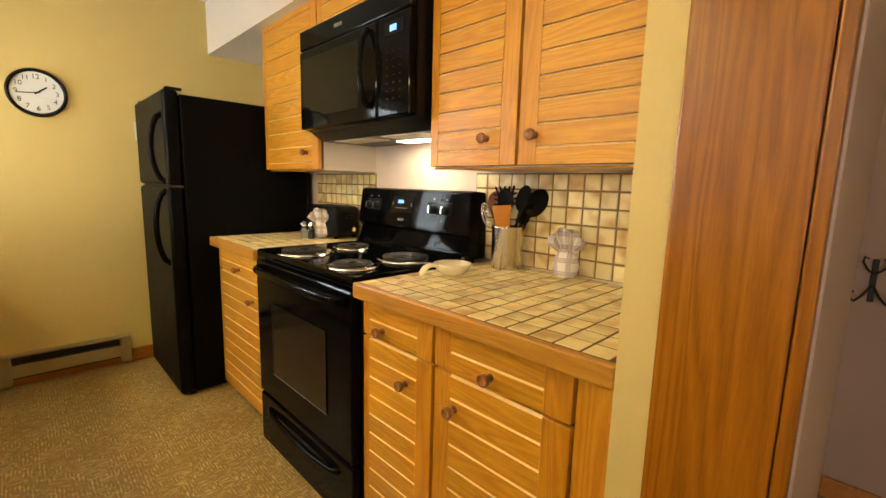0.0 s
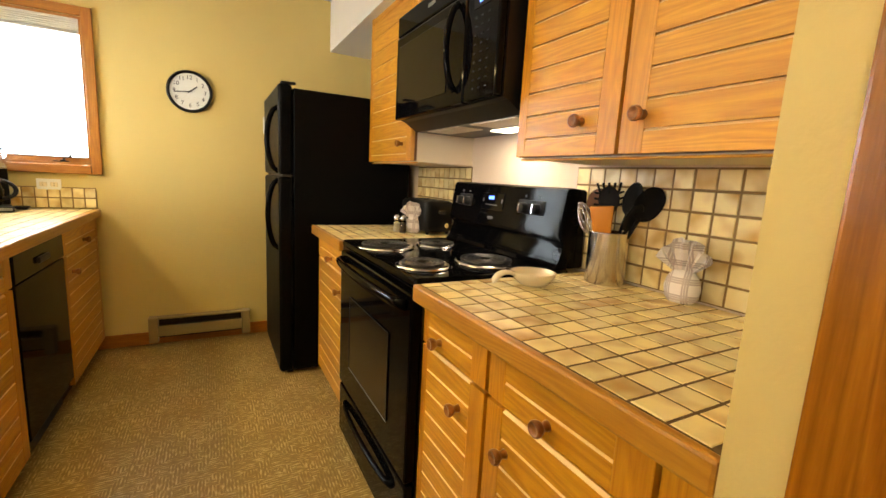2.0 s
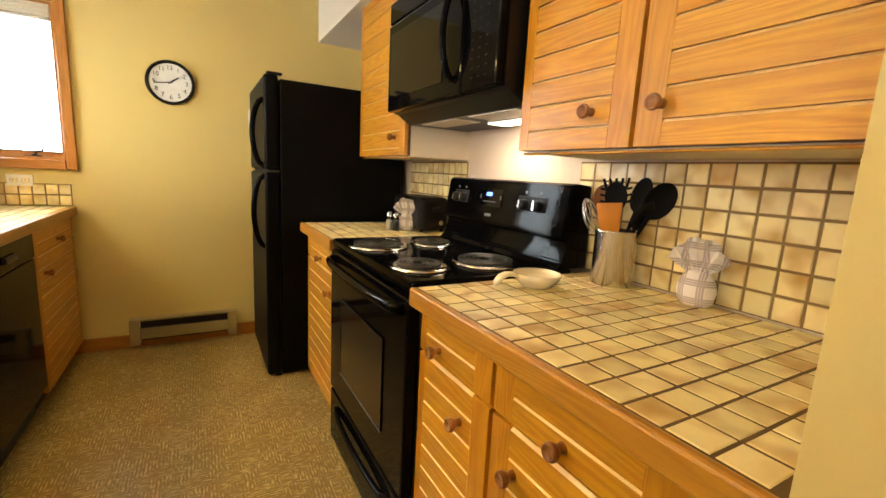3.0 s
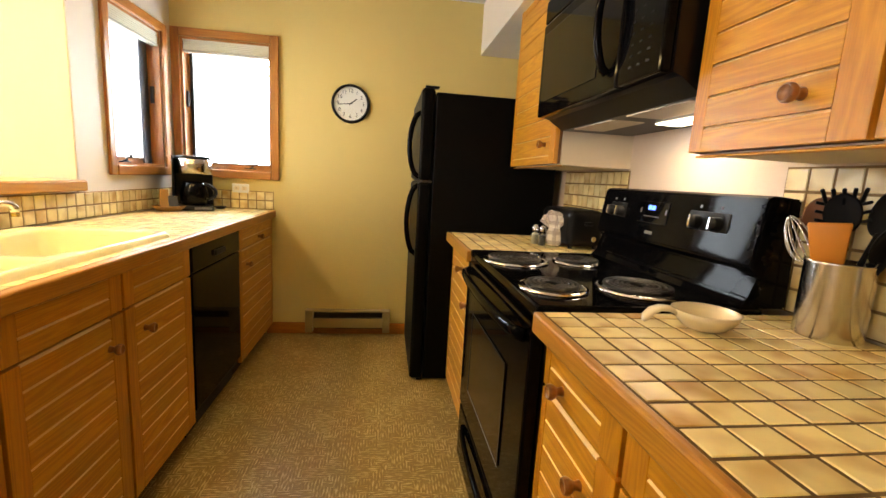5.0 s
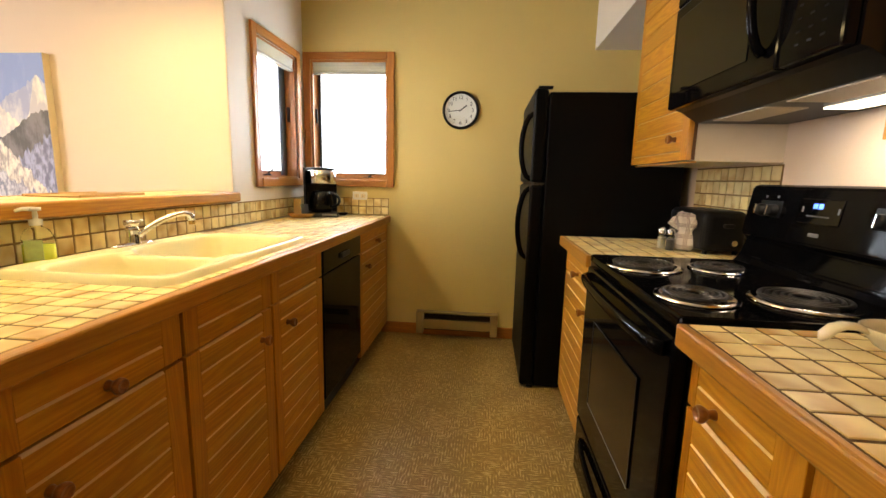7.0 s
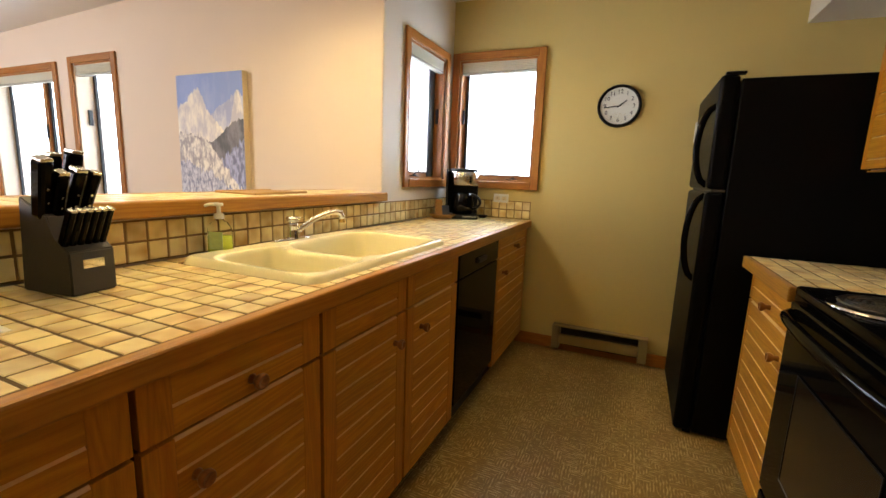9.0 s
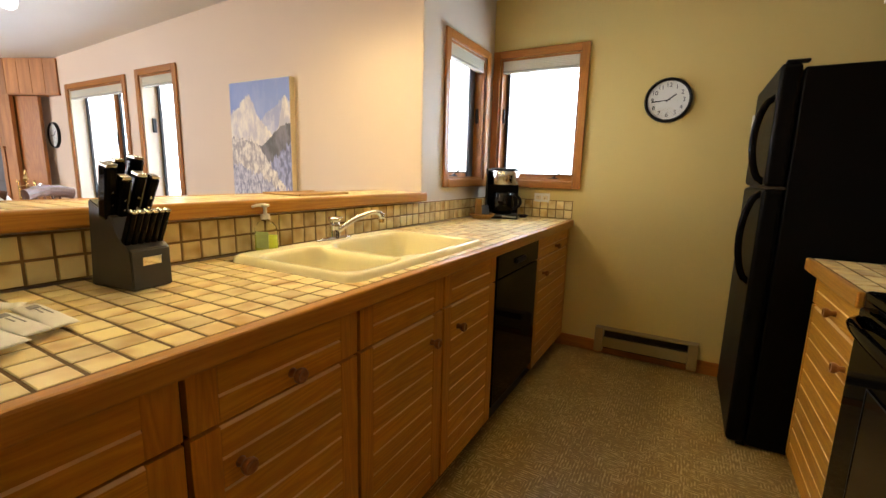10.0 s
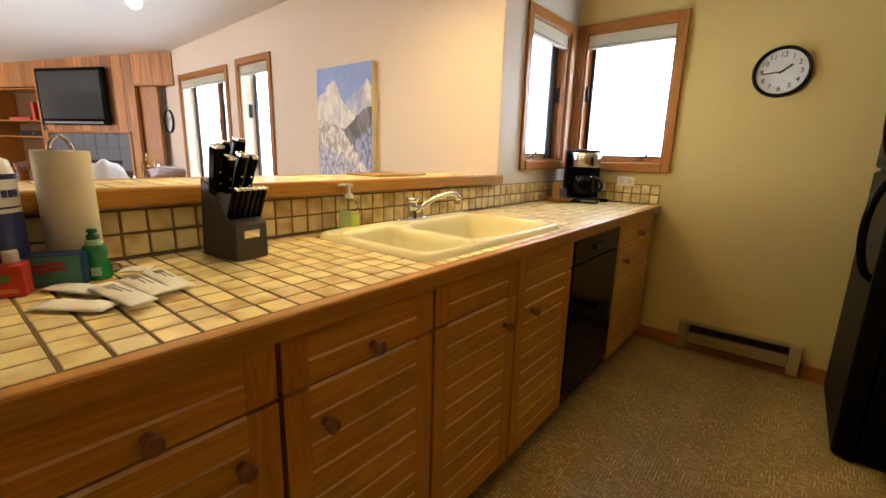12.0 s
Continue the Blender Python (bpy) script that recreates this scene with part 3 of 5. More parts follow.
    for x0, x1, left, right, kx in fronts:
        plank_front("door", cab, x0, x1, z0 + 0.004, z1 - 0.002, left, right, z0 + joint[0], joint[1], kx, z0 + 0.085)
    return cab


FACE_U = 1.145
wall_cabinet(facing_left(FACE_U, 2.690), 0.612, 1.255, 2.033, [(0.004, 0.608, 0.030, 0.055, 0.500)], "oak wall cabinet with a plank door beside the microwave", (0.041, 0.078))
wall_cabinet(facing_left(FACE_U, 1.292), 0.842, 1.255, 2.033, [(0.004, 0.366, 0.036, 0.058, 0.255), (0.376, 0.792, 0.060, 0.05, 0.430)], "oak wall cabinet with two plank doors")
wall_cabinet(facing_left(FACE_U, 2.076), 0.782, 1.862, 2.033, [(0.004, 0.386, 0.04, 0.05, None), (0.392, 0.778, 0.05, 0.04, None)], "low oak cabinet above the microwave")

# ---- countertops ----


def countertop(name, x0, x1, y0, y1, edge, label, hole=None):
    """A slab with a wooden nosing on the aisle side; the tiles come last in the file."""
    top = thing(name, pose(0, 0, 0), label, "countertop")
    pieces = [(x0, x1, y0, y1)]
    if hole:
        a, b, c, d = hole
        pieces = [(x0, x1, y0, c), (x0, x1, d, y1), (x0, a, c, d), (b, x1, c, d)]
    for p in pieces:
        part("slab", box(*p, 0.848, COUNTER - 0.0016), GROUT, top, "brown grout bed")
    e0, e1 = (x0 - 0.020, x0) if edge == "low" else (x1, x1 + 0.032)
    part("nosing", box(e0, e1, y0 + 0.001, y1 - 0.001, 0.846, COUNTER + 0.001, 0.006), OAK_L, top, "rounded oak edge")
    return top


TOP_A = countertop("countertop", 0.814, RIGHT - 0.012, 2.052, 2.660, "low", "short tiled countertop between stove and fridge")
TOP_B = countertop("countertop", 0.814, RIGHT - 0.012, 0.449, 1.272, "low", "tiled countertop with an oak edge beside the stove")
SINK = (-0.845, -0.365, 1.358, 2.145)
TOP_L = countertop("countertop", LEFT + 0.012, -0.317, 0.0, FAR - 0.012, "high", "long tiled countertop with an inset sink", SINK)

ledge = thing("bar_ledge", pose(0, 0, 0), "raised tiled bar ledge with an oak edge", "ledge")
part("ledge_slab", box(LEFT - 0.30, LEFT + 0.012, -0.45, DINING - 0.004, 1.034, 1.064), OAK_L, ledge)
part("grout_bed", box(LEFT - 0.2995, LEFT + 0.0115, -0.4495, DINING - 0.005, 1.0645, 1.0714), GROUT, ledge, "brown grout bed")
part("ledge_nosing", box(LEFT + 0.012, LEFT + 0.046, -0.45, DINING - 0.006, 1.026, 1.074, 0.007), OAK_L, ledge, "thick oak edge")
part("ledge_nosing", box(LEFT - 0.334, LEFT - 0.30, -0.45, DINING - 0.006, 1.026, 1.074, 0.007), OAK_L, ledge)


# ---- sink and tap ----
def sink():
    x0, x1, y0, y1 = -0.862, -0.345, 1.338, 2.165
    nx, ny = 84, 140
    bowls = ((-0.765, -0.388, 1.375, 1.625), (-0.765, -0.388, 1.680, 2.128))

    def rr(x, y, a, b, c, d, r):
        qx, qy = abs(x - (a + b) / 2) - (b - a) / 2 + r, abs(y - (c + d) / 2) - (d - c) / 2 + r
        return math.hypot(max(qx, 0), max(qy, 0)) + min(max(qx, qy), 0) - r

    def height(x, y):
        z = COUNTER + 0.020
        edge = -rr(x, y, x0, x1, y0, y1, 0.045)
        z -= 0.023 * (1 - min(max(edge / 0.020, 0), 1)) ** 2
        for a, b, c, d in bowls:
            s = -rr(x, y, a, b, c, d, 0.06)
            k = min(max((s + 0.014) / 0.050, 0), 1)
            z -= 0.165 * k * k * (3 - 2 * k) + (0.012 * min(max(s - 0.036, 0) / 0.1, 1))
        z -= 0.010 * (1 if 1.63 < y < 1.675 and -0.74 < x < -0.41 else 0)
        return z

    bm = bmesh.new()
    grid = [[bm.verts.new((x0 + (x1 - x0) * i / nx, y0 + (y1 - y0) * j / ny, 0)) for j in range(ny + 1)] for i in range(nx + 1)]
    for row in grid:
        for v in row:
            d = rr(v.co.x, v.co.y, x0, x1, y0, y1, 0.045)
            if d > 0:
                cx = min(max(v.co.x, x0 + 0.045), x1 - 0.045)
                cy = min(max(v.co.y, y0 + 0.045), y1 - 0.045)
                k = 0.045 / math.hypot(v.co.x - cx, v.co.y - cy)
                v.co.x, v.co.y = cx + (v.co.x - cx) * k, cy + (v.co.y - cy) * k
            v.co.z = height(v.co.x, v.co.y)
    for i in range(nx):
        for j in range(ny):
            bm.faces.new((grid[i][j], grid[i + 1][j], grid[i + 1][j + 1], grid[i][j + 1]))
    root = thing("kitchen_sink", pose(0, 0, 0), "almond enamel double-bowl sink set into the tiled counter", "sink")
    smooth(part("basin", bm, PORCELAIN, root))
    for y in (1.51, 1.93):
        part("drain", lathe([(0, 0.0), (0.02, 0.001), (0.036, 0.003), (0.042, 0.001), (0.042, -0.004)], 28, m=pose(-0.575, y, COUNTER - 0.154)), STEEL, root, "steel drain")
    return root


sink()
tap = thing("kitchen_tap", pose(-0.815, 1.765, COUNTER + 0.0205) @ Matrix.Scale(0.9, 4), "chrome single-lever tap on the sink deck", "tap")
bm = lathe([(0, 0), (0.030, 0), (0.028, 0.008), (0.018, 0.014), (0, 0.015)], 32, m=Matrix.Diagonal((1, 1, 1, 1)), sx=0.9, sy=3.6)
smooth(part("escutcheon", bm, CHROME, tap))
smooth(part("tap_body", lathe([(0.026, 0.010), (0.024, 0.030), (0.021, 0.048), (0.023, 0.058), (0.022, 0.070), (0.012, 0.078), (0, 0.079)], 24), CHROME, tap))
sp = [Vector((0.010, 0.012, 0.034)).lerp(Vector((0.088, 0.128, 0.112)), i / 12) + Vector((0, 0, 0.010 * math.sin(math.pi * i / 12))) for i in range(13)]
sp += [Vector((0.104, 0.150, 0.117)), Vector((0.116, 0.166, 0.112)), Vector((0.121, 0.173, 0.098)), Vector((0.122, 0.174, 0.086))]
smooth(part("spout", tube(sp, [0.0115] * 13 + [0.012, 0.0135, 0.0145, 0.0145], 14), CHROME, tap))
part("aerator", lathe([(0, -0.016), (0.0125, -0.016), (0.0135, 0), (0, 0.001)], 16, m=pose(0.122, 0.174, 0.085)), mat("brass_aerator", (0.6, 0.42, 0.16), 0.25, 1.0), tap, "brass aerator")
smooth(part("lever", lathe([(0.020, 0.074), (0.027, 0.080), (0.028, 0.092), (0.024, 0.098), (0, 0.100)], 28), CHROME, tap, "domed chrome control cap"))
smooth(part("lever_tab", tube([(0.022, -0.004, 0.090), (0.040, -0.010, 0.096), (0.056, -0.014, 0.100)], [0.008, 0.007, 0.006], 10, flat=0.5), CHROME, tap))

# ---- dishwasher ----
dw = thing("dishwasher", facing_right(FACE_L, 2.214), "black built-in dishwasher under the counter", "dishwasher")
part("tub", box(0.004, 0.580, 0.002, 0.55, 0.08, 0.844), BLACKMAT, dw)
part("door_panel", box(0.004, 0.580, -0.022, 0.0, 0.125, 0.725, 0.006), BLACK, dw)
part("control_strip", box(0.004, 0.580, -0.024, 0.0, 0.731, 0.842, 0.006), BLACK, dw)
part("door_latch", box(0.225, 0.355, -0.036, -0.024, 0.765, 0.792, 0.006), BLACKMAT, dw)
part("kick_plate", box(0.006, 0.578, 0.03, 0.05, 0.0, 0.12), BLACKMAT, dw)

# ---- stove ----
RANGE_W = 0.765
st = thing("electric_stove", facing_left(0.835, 2.044), "black electric coil stove with a backguard", "stove")
part("body", box(0.003, RANGE_W - 0.003, 0.004, 0.60, 0.03, 0.872), BLACKMAT, st)
top = part("cooktop", box(0.0, RANGE_W, -0.030, 0.545, 0.872, 0.903, 0.010, seg=3), BLACK, st)
part("oven_door", box(0.004, RANGE_W - 0.004, -0.036, 0.002, 0.262, 0.858, 0.008), BLACK, st)
part("oven_window", box(0.165, 0.600, -0.039, -0.0365, 0.385, 0.690, 0.001), OVENGLASS, st, "dark tinted oven window")
# Lower edge in grey: the chamfer's bright line is put into its colour.
part("window_edge", box(0.163, 0.602, -0.0405, -0.0392, 0.383, 0.387, 0.0005), GREY, st)
part("window_edge", box(0.163, 0.602, -0.0405, -0.0392, 0.688, 0.692, 0.0005), BLACKMAT, st)
for x in (0.163, 0.598):
    part("window_edge", box(x, x + 0.004, -0.0405, -0.0392, 0.3875, 0.6875, 0.0005), BLACKMAT, st)
bm = tube(bow((0.03, -0.042, 0.822), (RANGE_W - 0.03, -0.042, 0.822), (0, -0.034, 0.0), 24, 0.35), 0.013, 12, flat=1.3)
smooth(part("oven_handle", bm, BLACK, st))
part("storage_drawer", box(0.004, RANGE_W - 0.004, -0.034, 0.002, 0.022, 0.250, 0.008), BLACK, st)
bm = tube(bow((0.10, -0.034, 0.196), (RANGE_W - 0.10, -0.034, 0.196), (0, -0.020, -0.012), 20, 0.4), 0.011, 10)
smooth(part("drawer_grip", bm, BLACK, st))
for x in (0.05, RANGE_W - 0.05):
    for y in (0.04, 0.55):
        part("foot", lathe([(0, 0), (0.016, 0), (0.016, 0.034), (0, 0.034)], 14, m=pose(x, y, 0)), BLACKMAT, st)
# backguard: a leaning console on a sloping shoulder
bm = bmesh.new()
prof = [(0.470, 0.902), (0.500, 0.925), (0.520, 0.985), (0.490, 1.005), (0.512, 1.168), (0.530, 1.176), (0.600, 1.170), (0.608, 0.902)]
ends = [[bm.verts.new((x, y, z)) for y, z in prof] for x in (0.004, RANGE_W - 0.004)]
for i in range(len(prof)):
    j = (i + 1) % len(prof)
    bm.faces.new((ends[0][i], ends[0][j], ends[1][j], ends[1][i]))
bm.faces.new(ends[0]), bm.faces.new(ends[1])
bmesh.ops.bevel(bm, geom=bm.edges[:], offset=0.005, segments=2, affect="EDGES")
guard = part("backguard", bm, BLACK, st)
LEAN_ = math.degrees(math.atan2(0.022, 0.163))


def on_guard(x, z):
    return pose(x, 0.490 + (z - 1.005) * 0.022 / 0.163 - 0.0005, z, -LEAN_)


for x0, x1 in ((0.075, 0.185), (0.515, 0.665)):
    o = part("dial_recess", box(x0, x1, -0.002, 0.004, -0.026, 0.026, 0.002), BLACKMAT, guard)
    o.matrix_basis = on_guard(0, 1.098)
for x in (0.098, 0.155, 0.552, 0.628):
    o = smooth(part("dial", lathe([(0, 0.024), (0.015, 0.024), (0.018, 0.020), (0.020, 0.004), (0.021, 0), (0, 0)], 24, m=pose(0, 0, 0, 90)), BLACKMAT, guard))
    o.matrix_basis = on_guard(x, 1.092)
    part("dial_grip", box(-0.0022, 0.0022, -0.030, -0.022, -0.016, 0.016, 0.001), CHROME, o, "bright dial grip")
o = part("display_panel", box(0.265, 0.420, -0.0025, 0.003, -0.036, 0.036, 0.002), BLACKGLASS, guard)
o.matrix_basis = on_guard(0, 1.102)
for i, x in enumerate((0.318, 0.327, 0.338, 0.347)):
    g = part("digit_segment", box(x, x + 0.006, -0.004, -0.0026, 0.008, 0.022), BLUELED, o, "blue lit digit")
for k in range(9):
    part("key_mark", box(0.300 + k * 0.0095, 0.306 + k * 0.0095, -0.0034, -0.0026, -0.016, -0.012), GREY, o)
for x in (0.276, 0.408):
    part("key_mark", box(x, x + 0.006, -0.0034, -0.0026, -0.004, 0.012), GREY, o)
o = part("maker_mark", box(0.322, 0.362, -0.001, 0.002, -0.006, 0.005, 0.002), GREY, guard)
o.matrix_basis = on_guard(0, 1.036)
for x in (0.098, 0.155, 0.552, 0.628):
    o = part("dial_mark", box(x - 0.004, x + 0.004, -0.001, 0.002, -0.004, 0.004), GREY, guard)
    o.matrix_basis = on_guard(0, 1.137)
# coils
for x, y, r in ((0.225, 0.085, 0.098), (0.222, 0.320, 0.076), (0.600, 0.075, 0.076), (0.600, 0.318, 0.098)):
    bowl = part("drip_pan", lathe([(r + 0.016, 0.905), (r + 0.014, 0.9095), (r + 0.004, 0.9100), (r - 0.006, 0.9065), (r * 0.5, 0.9045), (0.012, 0.9042)], 40, m=pose(x, y, 0)), CHROME, st, "polished drip pan")
    smooth(bowl)
    turns = 5 if r > 0.08 else 4
    n = turns * 30
    pts = [(x + (0.020 + (r - 0.024) * i / n) * math.cos(2 * math.pi * i / 30), y + (0.020 + (r - 0.024) * i / n) * math.sin(2 * math.pi * i / 30), 0.9145) for i in range(n + 1)]
    smooth(part("coil", tube(pts, 0.0055, 6), COIL, bowl, "dark heating coil"))
    bm = bmesh.new()
    for a in (90, 210, 330):
        ca, sa = math.cos(radians(a)), math.sin(radians(a))
        tube([(x + 0.01 * ca, y + 0.01 * sa, 0.9095), (x + (r - 0.004) * ca, y + (r - 0.004) * sa, 0.9095)], 0.003, 5, bm)
    part("coil_support", bm, STEEL, bowl)

# ---- microwave over the stove ----
MW, MZ0, MZ1 = 0.780, 1.425, 1.855
mw = thing("microwave_oven", facing_left(1.075, 2.086), "black over-the-range microwave with hood light", "microwave")
bm = bmesh.new()
sec = [(0.0, MZ0 + 0.006), (0.02, MZ0), (0.075, 1.388), (0.375, 1.388), (0.375, MZ1), (0.0, MZ1)]
ends = [[bm.verts.new((x, y, z)) for y, z in sec] for x in (0.0, MW)]
for i in range(len(sec)):
    j = (i + 1) % len(sec)
    bm.faces.new((ends[0][i], ends[0][j], ends[1][j], ends[1][i]))
bm.faces.new(ends[0]), bm.faces.new(ends[1])
part("casing", bm, BLACKMAT, mw)
part("vent_strip", box(0.002, MW - 0.002, -0.030, -0.001, 1.772, MZ1, 0.006), BLACK, mw)
part("door", box(0.002, 0.592, -0.032, -0.001, MZ0 + 0.006, 1.768, 0.007), BLACK, mw)
part("door_window", box(0.035, 0.475, -0.0345, -0.0325, MZ0 + 0.055, 1.728, 0.001), BLACKGLASS, mw, "dark door window")
panel = part("control_panel", box(0.596, MW - 0.002, -0.031, -0.001, MZ0 + 0.006, 1.768, 0.007), BLACK, mw)
part("display", box(0.640, 0.745, -0.0330, -0.0315, 1.700, 1.745), BLACKGLASS, panel)
for i in range(3):
    part("digit_segment", box(0.672 + i * 0.013, 0.680 + i * 0.013, -0.0345, -0.0332, 1.712, 1.732), BLUELED, panel, "blue lit digit")
for r in range(9):
    for c in range(3):
        part("key_mark", box(0.648 + c * 0.036, 0.660 + c * 0.036, -0.0322, -0.0312, 1.672 - r * 0.026, 1.676 - r * 0.026), FAINT, panel)
smooth(part("handle", tube(bow((0.545, -0.036, MZ0 + 0.05), (0.545, -0.036, 1.745), (0, -0.040, 0), 18, 0.55), 0.012, 12, flat=0.9), BLACK, mw))
part("maker_mark", box(0.30, 0.36, -0.0315, -0.0302, 1.808, 1.822, 0.0005), GREY, mw)
for x in (0.10, 0.46):
    part("grease_filter", box(x, x + 0.27, 0.085, 0.20, 1.384, 1.3875), MESHMETAL, mw, "metal mesh filter")
part("lamp_lens", box(0.36, 0.56, 0.245, 0.33, 1.3835, 1.3875), LENS, mw, "lit hood lamp lens")

# ---- refrigerator ----
FZ = 1.155
fr = thing("refrigerator", facing_left(0.706, 3.430), "black top-freezer refrigerator with bowed handles", "refrigerator")
part("cabinet_body", box(0.004, 0.696, 0.006, 0.700, 0.012, 1.622, 0.006), BLACKTEX, fr)
for nm, z0, z1 in (("freezer_door", FZ + 0.006, 1.640), ("fridge_door", 0.014, FZ - 0.006)):
    part(nm, box(0.0, 0.70, -0.072, 0.0, z0, z1, 0.018, seg=4), BLACKTEX, fr)
part("door_gap", box(0.01, 0.69, -0.05, 0.003, FZ - 0.0055, FZ + 0.0055), TOE, fr)
for z0, z1 in ((FZ + 0.022, 1.520), (0.745, FZ - 0.022)):
    smooth(part("handle", tube(bow((0.650, -0.066, z0), (0.650, -0.066, z1), (0, -0.058, 0), 20, 0.45), 0.0115, 12, flat=1.2), BLACK, fr))
part("hinge_cap", box(0.66, 0.695, -0.055, 0.02, 1.640, 1.652, 0.004), BLACKMAT, fr)
part("hinge_cap", box(0.005, 0.06, -0.055, 0.02, 1.640, 1.652, 0.004), BLACKMAT, fr)
part("hinge_plate", box(-0.002, 0.010, -0.080, -0.070, 1.42, 1.53, 0.002), WHITE, fr, "pale hinge clip")
part("toe_grille", box(0.01, 0.69, -0.03, 0.004, 0.003, 0.0135, 0.002), BLACKMAT, fr)
for x in (0.06, 0.64):
    part("roller", lathe([(0, 0), (0.02, 0), (0.02, 0.012), (0, 0.012)], 12, m=pose(x, 0.06, 0)), BLACKMAT, fr)

# ---- baseboard heater ----
ht = thing("baseboard_heater", pose(-0.078, FAR - 0.001, 0.022), "beige steel electric baseboard heater on the far wall", "heater")
HW = 0.602
part("back_plate", box(0, HW, -0.012, -0.001, 0.012, 0.168), HEATER, ht)
part("top_hood", box(0.002, HW - 0.002, -0.058, -0.012, 0.157, 0.168, 0.003), HEATER, ht)
part("front_panel", box(0.052, HW - 0.052, -0.064, -0.056, 0.042, 0.114, 0.003), HEATER, ht)
part("fin_pack", box(0.055, HW - 0.055, -0.052, -0.014, 0.050, 0.110), TOE, ht)
# Dark sheet behind the fins; the slot's shade is put into its colour.
part("slot_shade_sheet", box(0.055, HW - 0.055, -0.016, -0.0125, 0.020, 0.156), TOE, ht)
for x in (0, HW - 0.052):
    part("end_cap", box(x, x + 0.052, -0.066, -0.001, 0.004, 0.170, 0.004), HEATER, ht)

# ---- wall clock ----
def wall_clock(name, m, r, label, face, marks, when=(52, 264)):
    ck = thing(name, m, label, "clock")
    smooth(part("rim", lathe([(r * 0.86, 0.012), (r * 0.87, 0.020), (r * 0.92, 0.026), (r * 0.97, 0.024), (r, 0.014), (r, 0.0), (r * 0.84, 0.0)], 64, m=pose(0, 0, 0, 90)), BLACKMAT, ck, "black round rim"))
    part("dial_face", lathe([(0, 0.010), (r * 0.87, 0.010), (r * 0.87, 0.002), (0, 0.002)], 64, m=pose(0, 0, 0, 90)), face, ck, "white dial")
    if marks:
        for h in range(1, 13):
            a = radians(90 - 30 * h)
            lettering(str(h), r * 0.27, BLACKMAT, ck, pose(r * 0.66 * math.cos(a), -0.0112, r * 0.66 * math.sin(a), 90), name="numeral")
    for nm, ang, ln, wd in (("hour_pointer", when[0], 0.42, 0.030), ("minute_pointer", when[1], 0.66, 0.020)):
        o = part(nm, box(-r * wd, r * wd, -0.0006, 0.0006, -r * 0.1, r * ln), BLACKMAT, ck)
        o.matrix_basis = pose(0, -0.0135 - (0.001 if ln > 0.5 else 0), 0, 0, ang, 0)
    cover = part("cover_glass", lathe([(0, 0.0190), (r * 0.87, 0.0180), (r * 0.87, 0.0172), (0, 0.0182)], 64, m=pose(0, 0, 0, 90)), GLASS, ck, "clear cover")
    cover.visible_shadow = False
    return ck


DIAL = mat("clock_paper", (0.80, 0.78, 0.70), 0.5, vary=0.03)
wall_clock("wall_clock", pose(0.205, FAR - 0.001, 1.642), 0.128, "round black-rimmed wall clock with a white dial", DIAL, True)
wall_clock("wall_clock", pose(-5.556, DINING - 0.001, 1.478), 0.135, "small round clock with a thick black rim", DIAL, False)

# ---- outlet on the far wall ----
ol = thing("wall_outlet", pose(-0.517, FAR - 0.001, 1.032), "white double outlet plate laid sideways", "outlet")
part("plate", box(-0.055, 0.055, -0.008, -0.001, -0.031, 0.031, 0.003), WHITE, ol)
for x in (-0.024, 0.024):
    o = part("socket", box(x - 0.016, x + 0.016, -0.0105, -0.008, -0.013, 0.013, 0.004), CREAM, ol)
    for dz in (-0.005, 0.005):
        part("slot", box(x - 0.006, x + 0.002, -0.0112, -0.0104, dz - 0.001, dz + 0.001), BLACKMAT, o)

# ---- lamps that show ----
fx = thing("strip_light", pose(-1.115, 1.60, 2.02), "hanging strip light with a glowing diffuser above the bar", "light")
part("housing", box(-0.085, 0.085, -0.60, 0.60, 0.012, 0.075, 0.004), SOFFIT, fx)
part("diffuser", box(-0.055, 0.055, -0.58, 0.58, -0.004, 0.0115, 0.003), TUBE, fx, "glowing warm diffuser")
for y in (-0.5, 0.5):
    part("hanger", tube([(0, y, 0.075), (0, y, CEILING - 2.02)], 0.005, 8), WHITE, fx)
bulb = thing("ceiling_lamp", pose(-3.55, 1.72, 2.20), "bare globe bulb on a dark ceiling fitting", "lamp")
smooth(part("globe", lathe([(0, -0.055), (0.025, -0.048), (0.043, -0.03), (0.05, 0), (0.043, 0.03), (0.022, 0.05), (0, 0.052)], 20), BULB, bulb, "lit white globe"))
part("holder", lathe([(0, 0.045), (0.025, 0.045), (0.03, 0.07), (0.05, 0.078), (0.05, 0.085), (0, 0.085)], 16), BLACKMAT, bulb)
cl = thing("ceiling_light", pose(-0.28, 1.62, CEILING - 0.001), "long boxed ceiling light above the sink counter", "light")
part("light_backing", box(-0.17, 0.17, -0.44, 0.44, -0.024, -0.0005, 0.003), SOFFIT, cl)
part("light_diffuser", box(-0.149, 0.149, -0.419, 0.419, -0.040, -0.0245, 0.003), PANEL, cl, "glowing warm diffuser")
# Unseen boards added to cut the light off the upper walls.
for x0, x1 in ((-0.17, -0.150), (0.150, 0.17)):
    part("light_side", box(x0, x1, -0.44, 0.44, -0.110, -0.0245, 0.003), TRIM_H, cl)
for y0, y1 in ((-0.44, -0.420), (0.420, 0.44)):
    part("light_end", box(-0.1495, 0.1495, y0, y1, -0.110, -0.0245, 0.003), TRIM_H, cl)

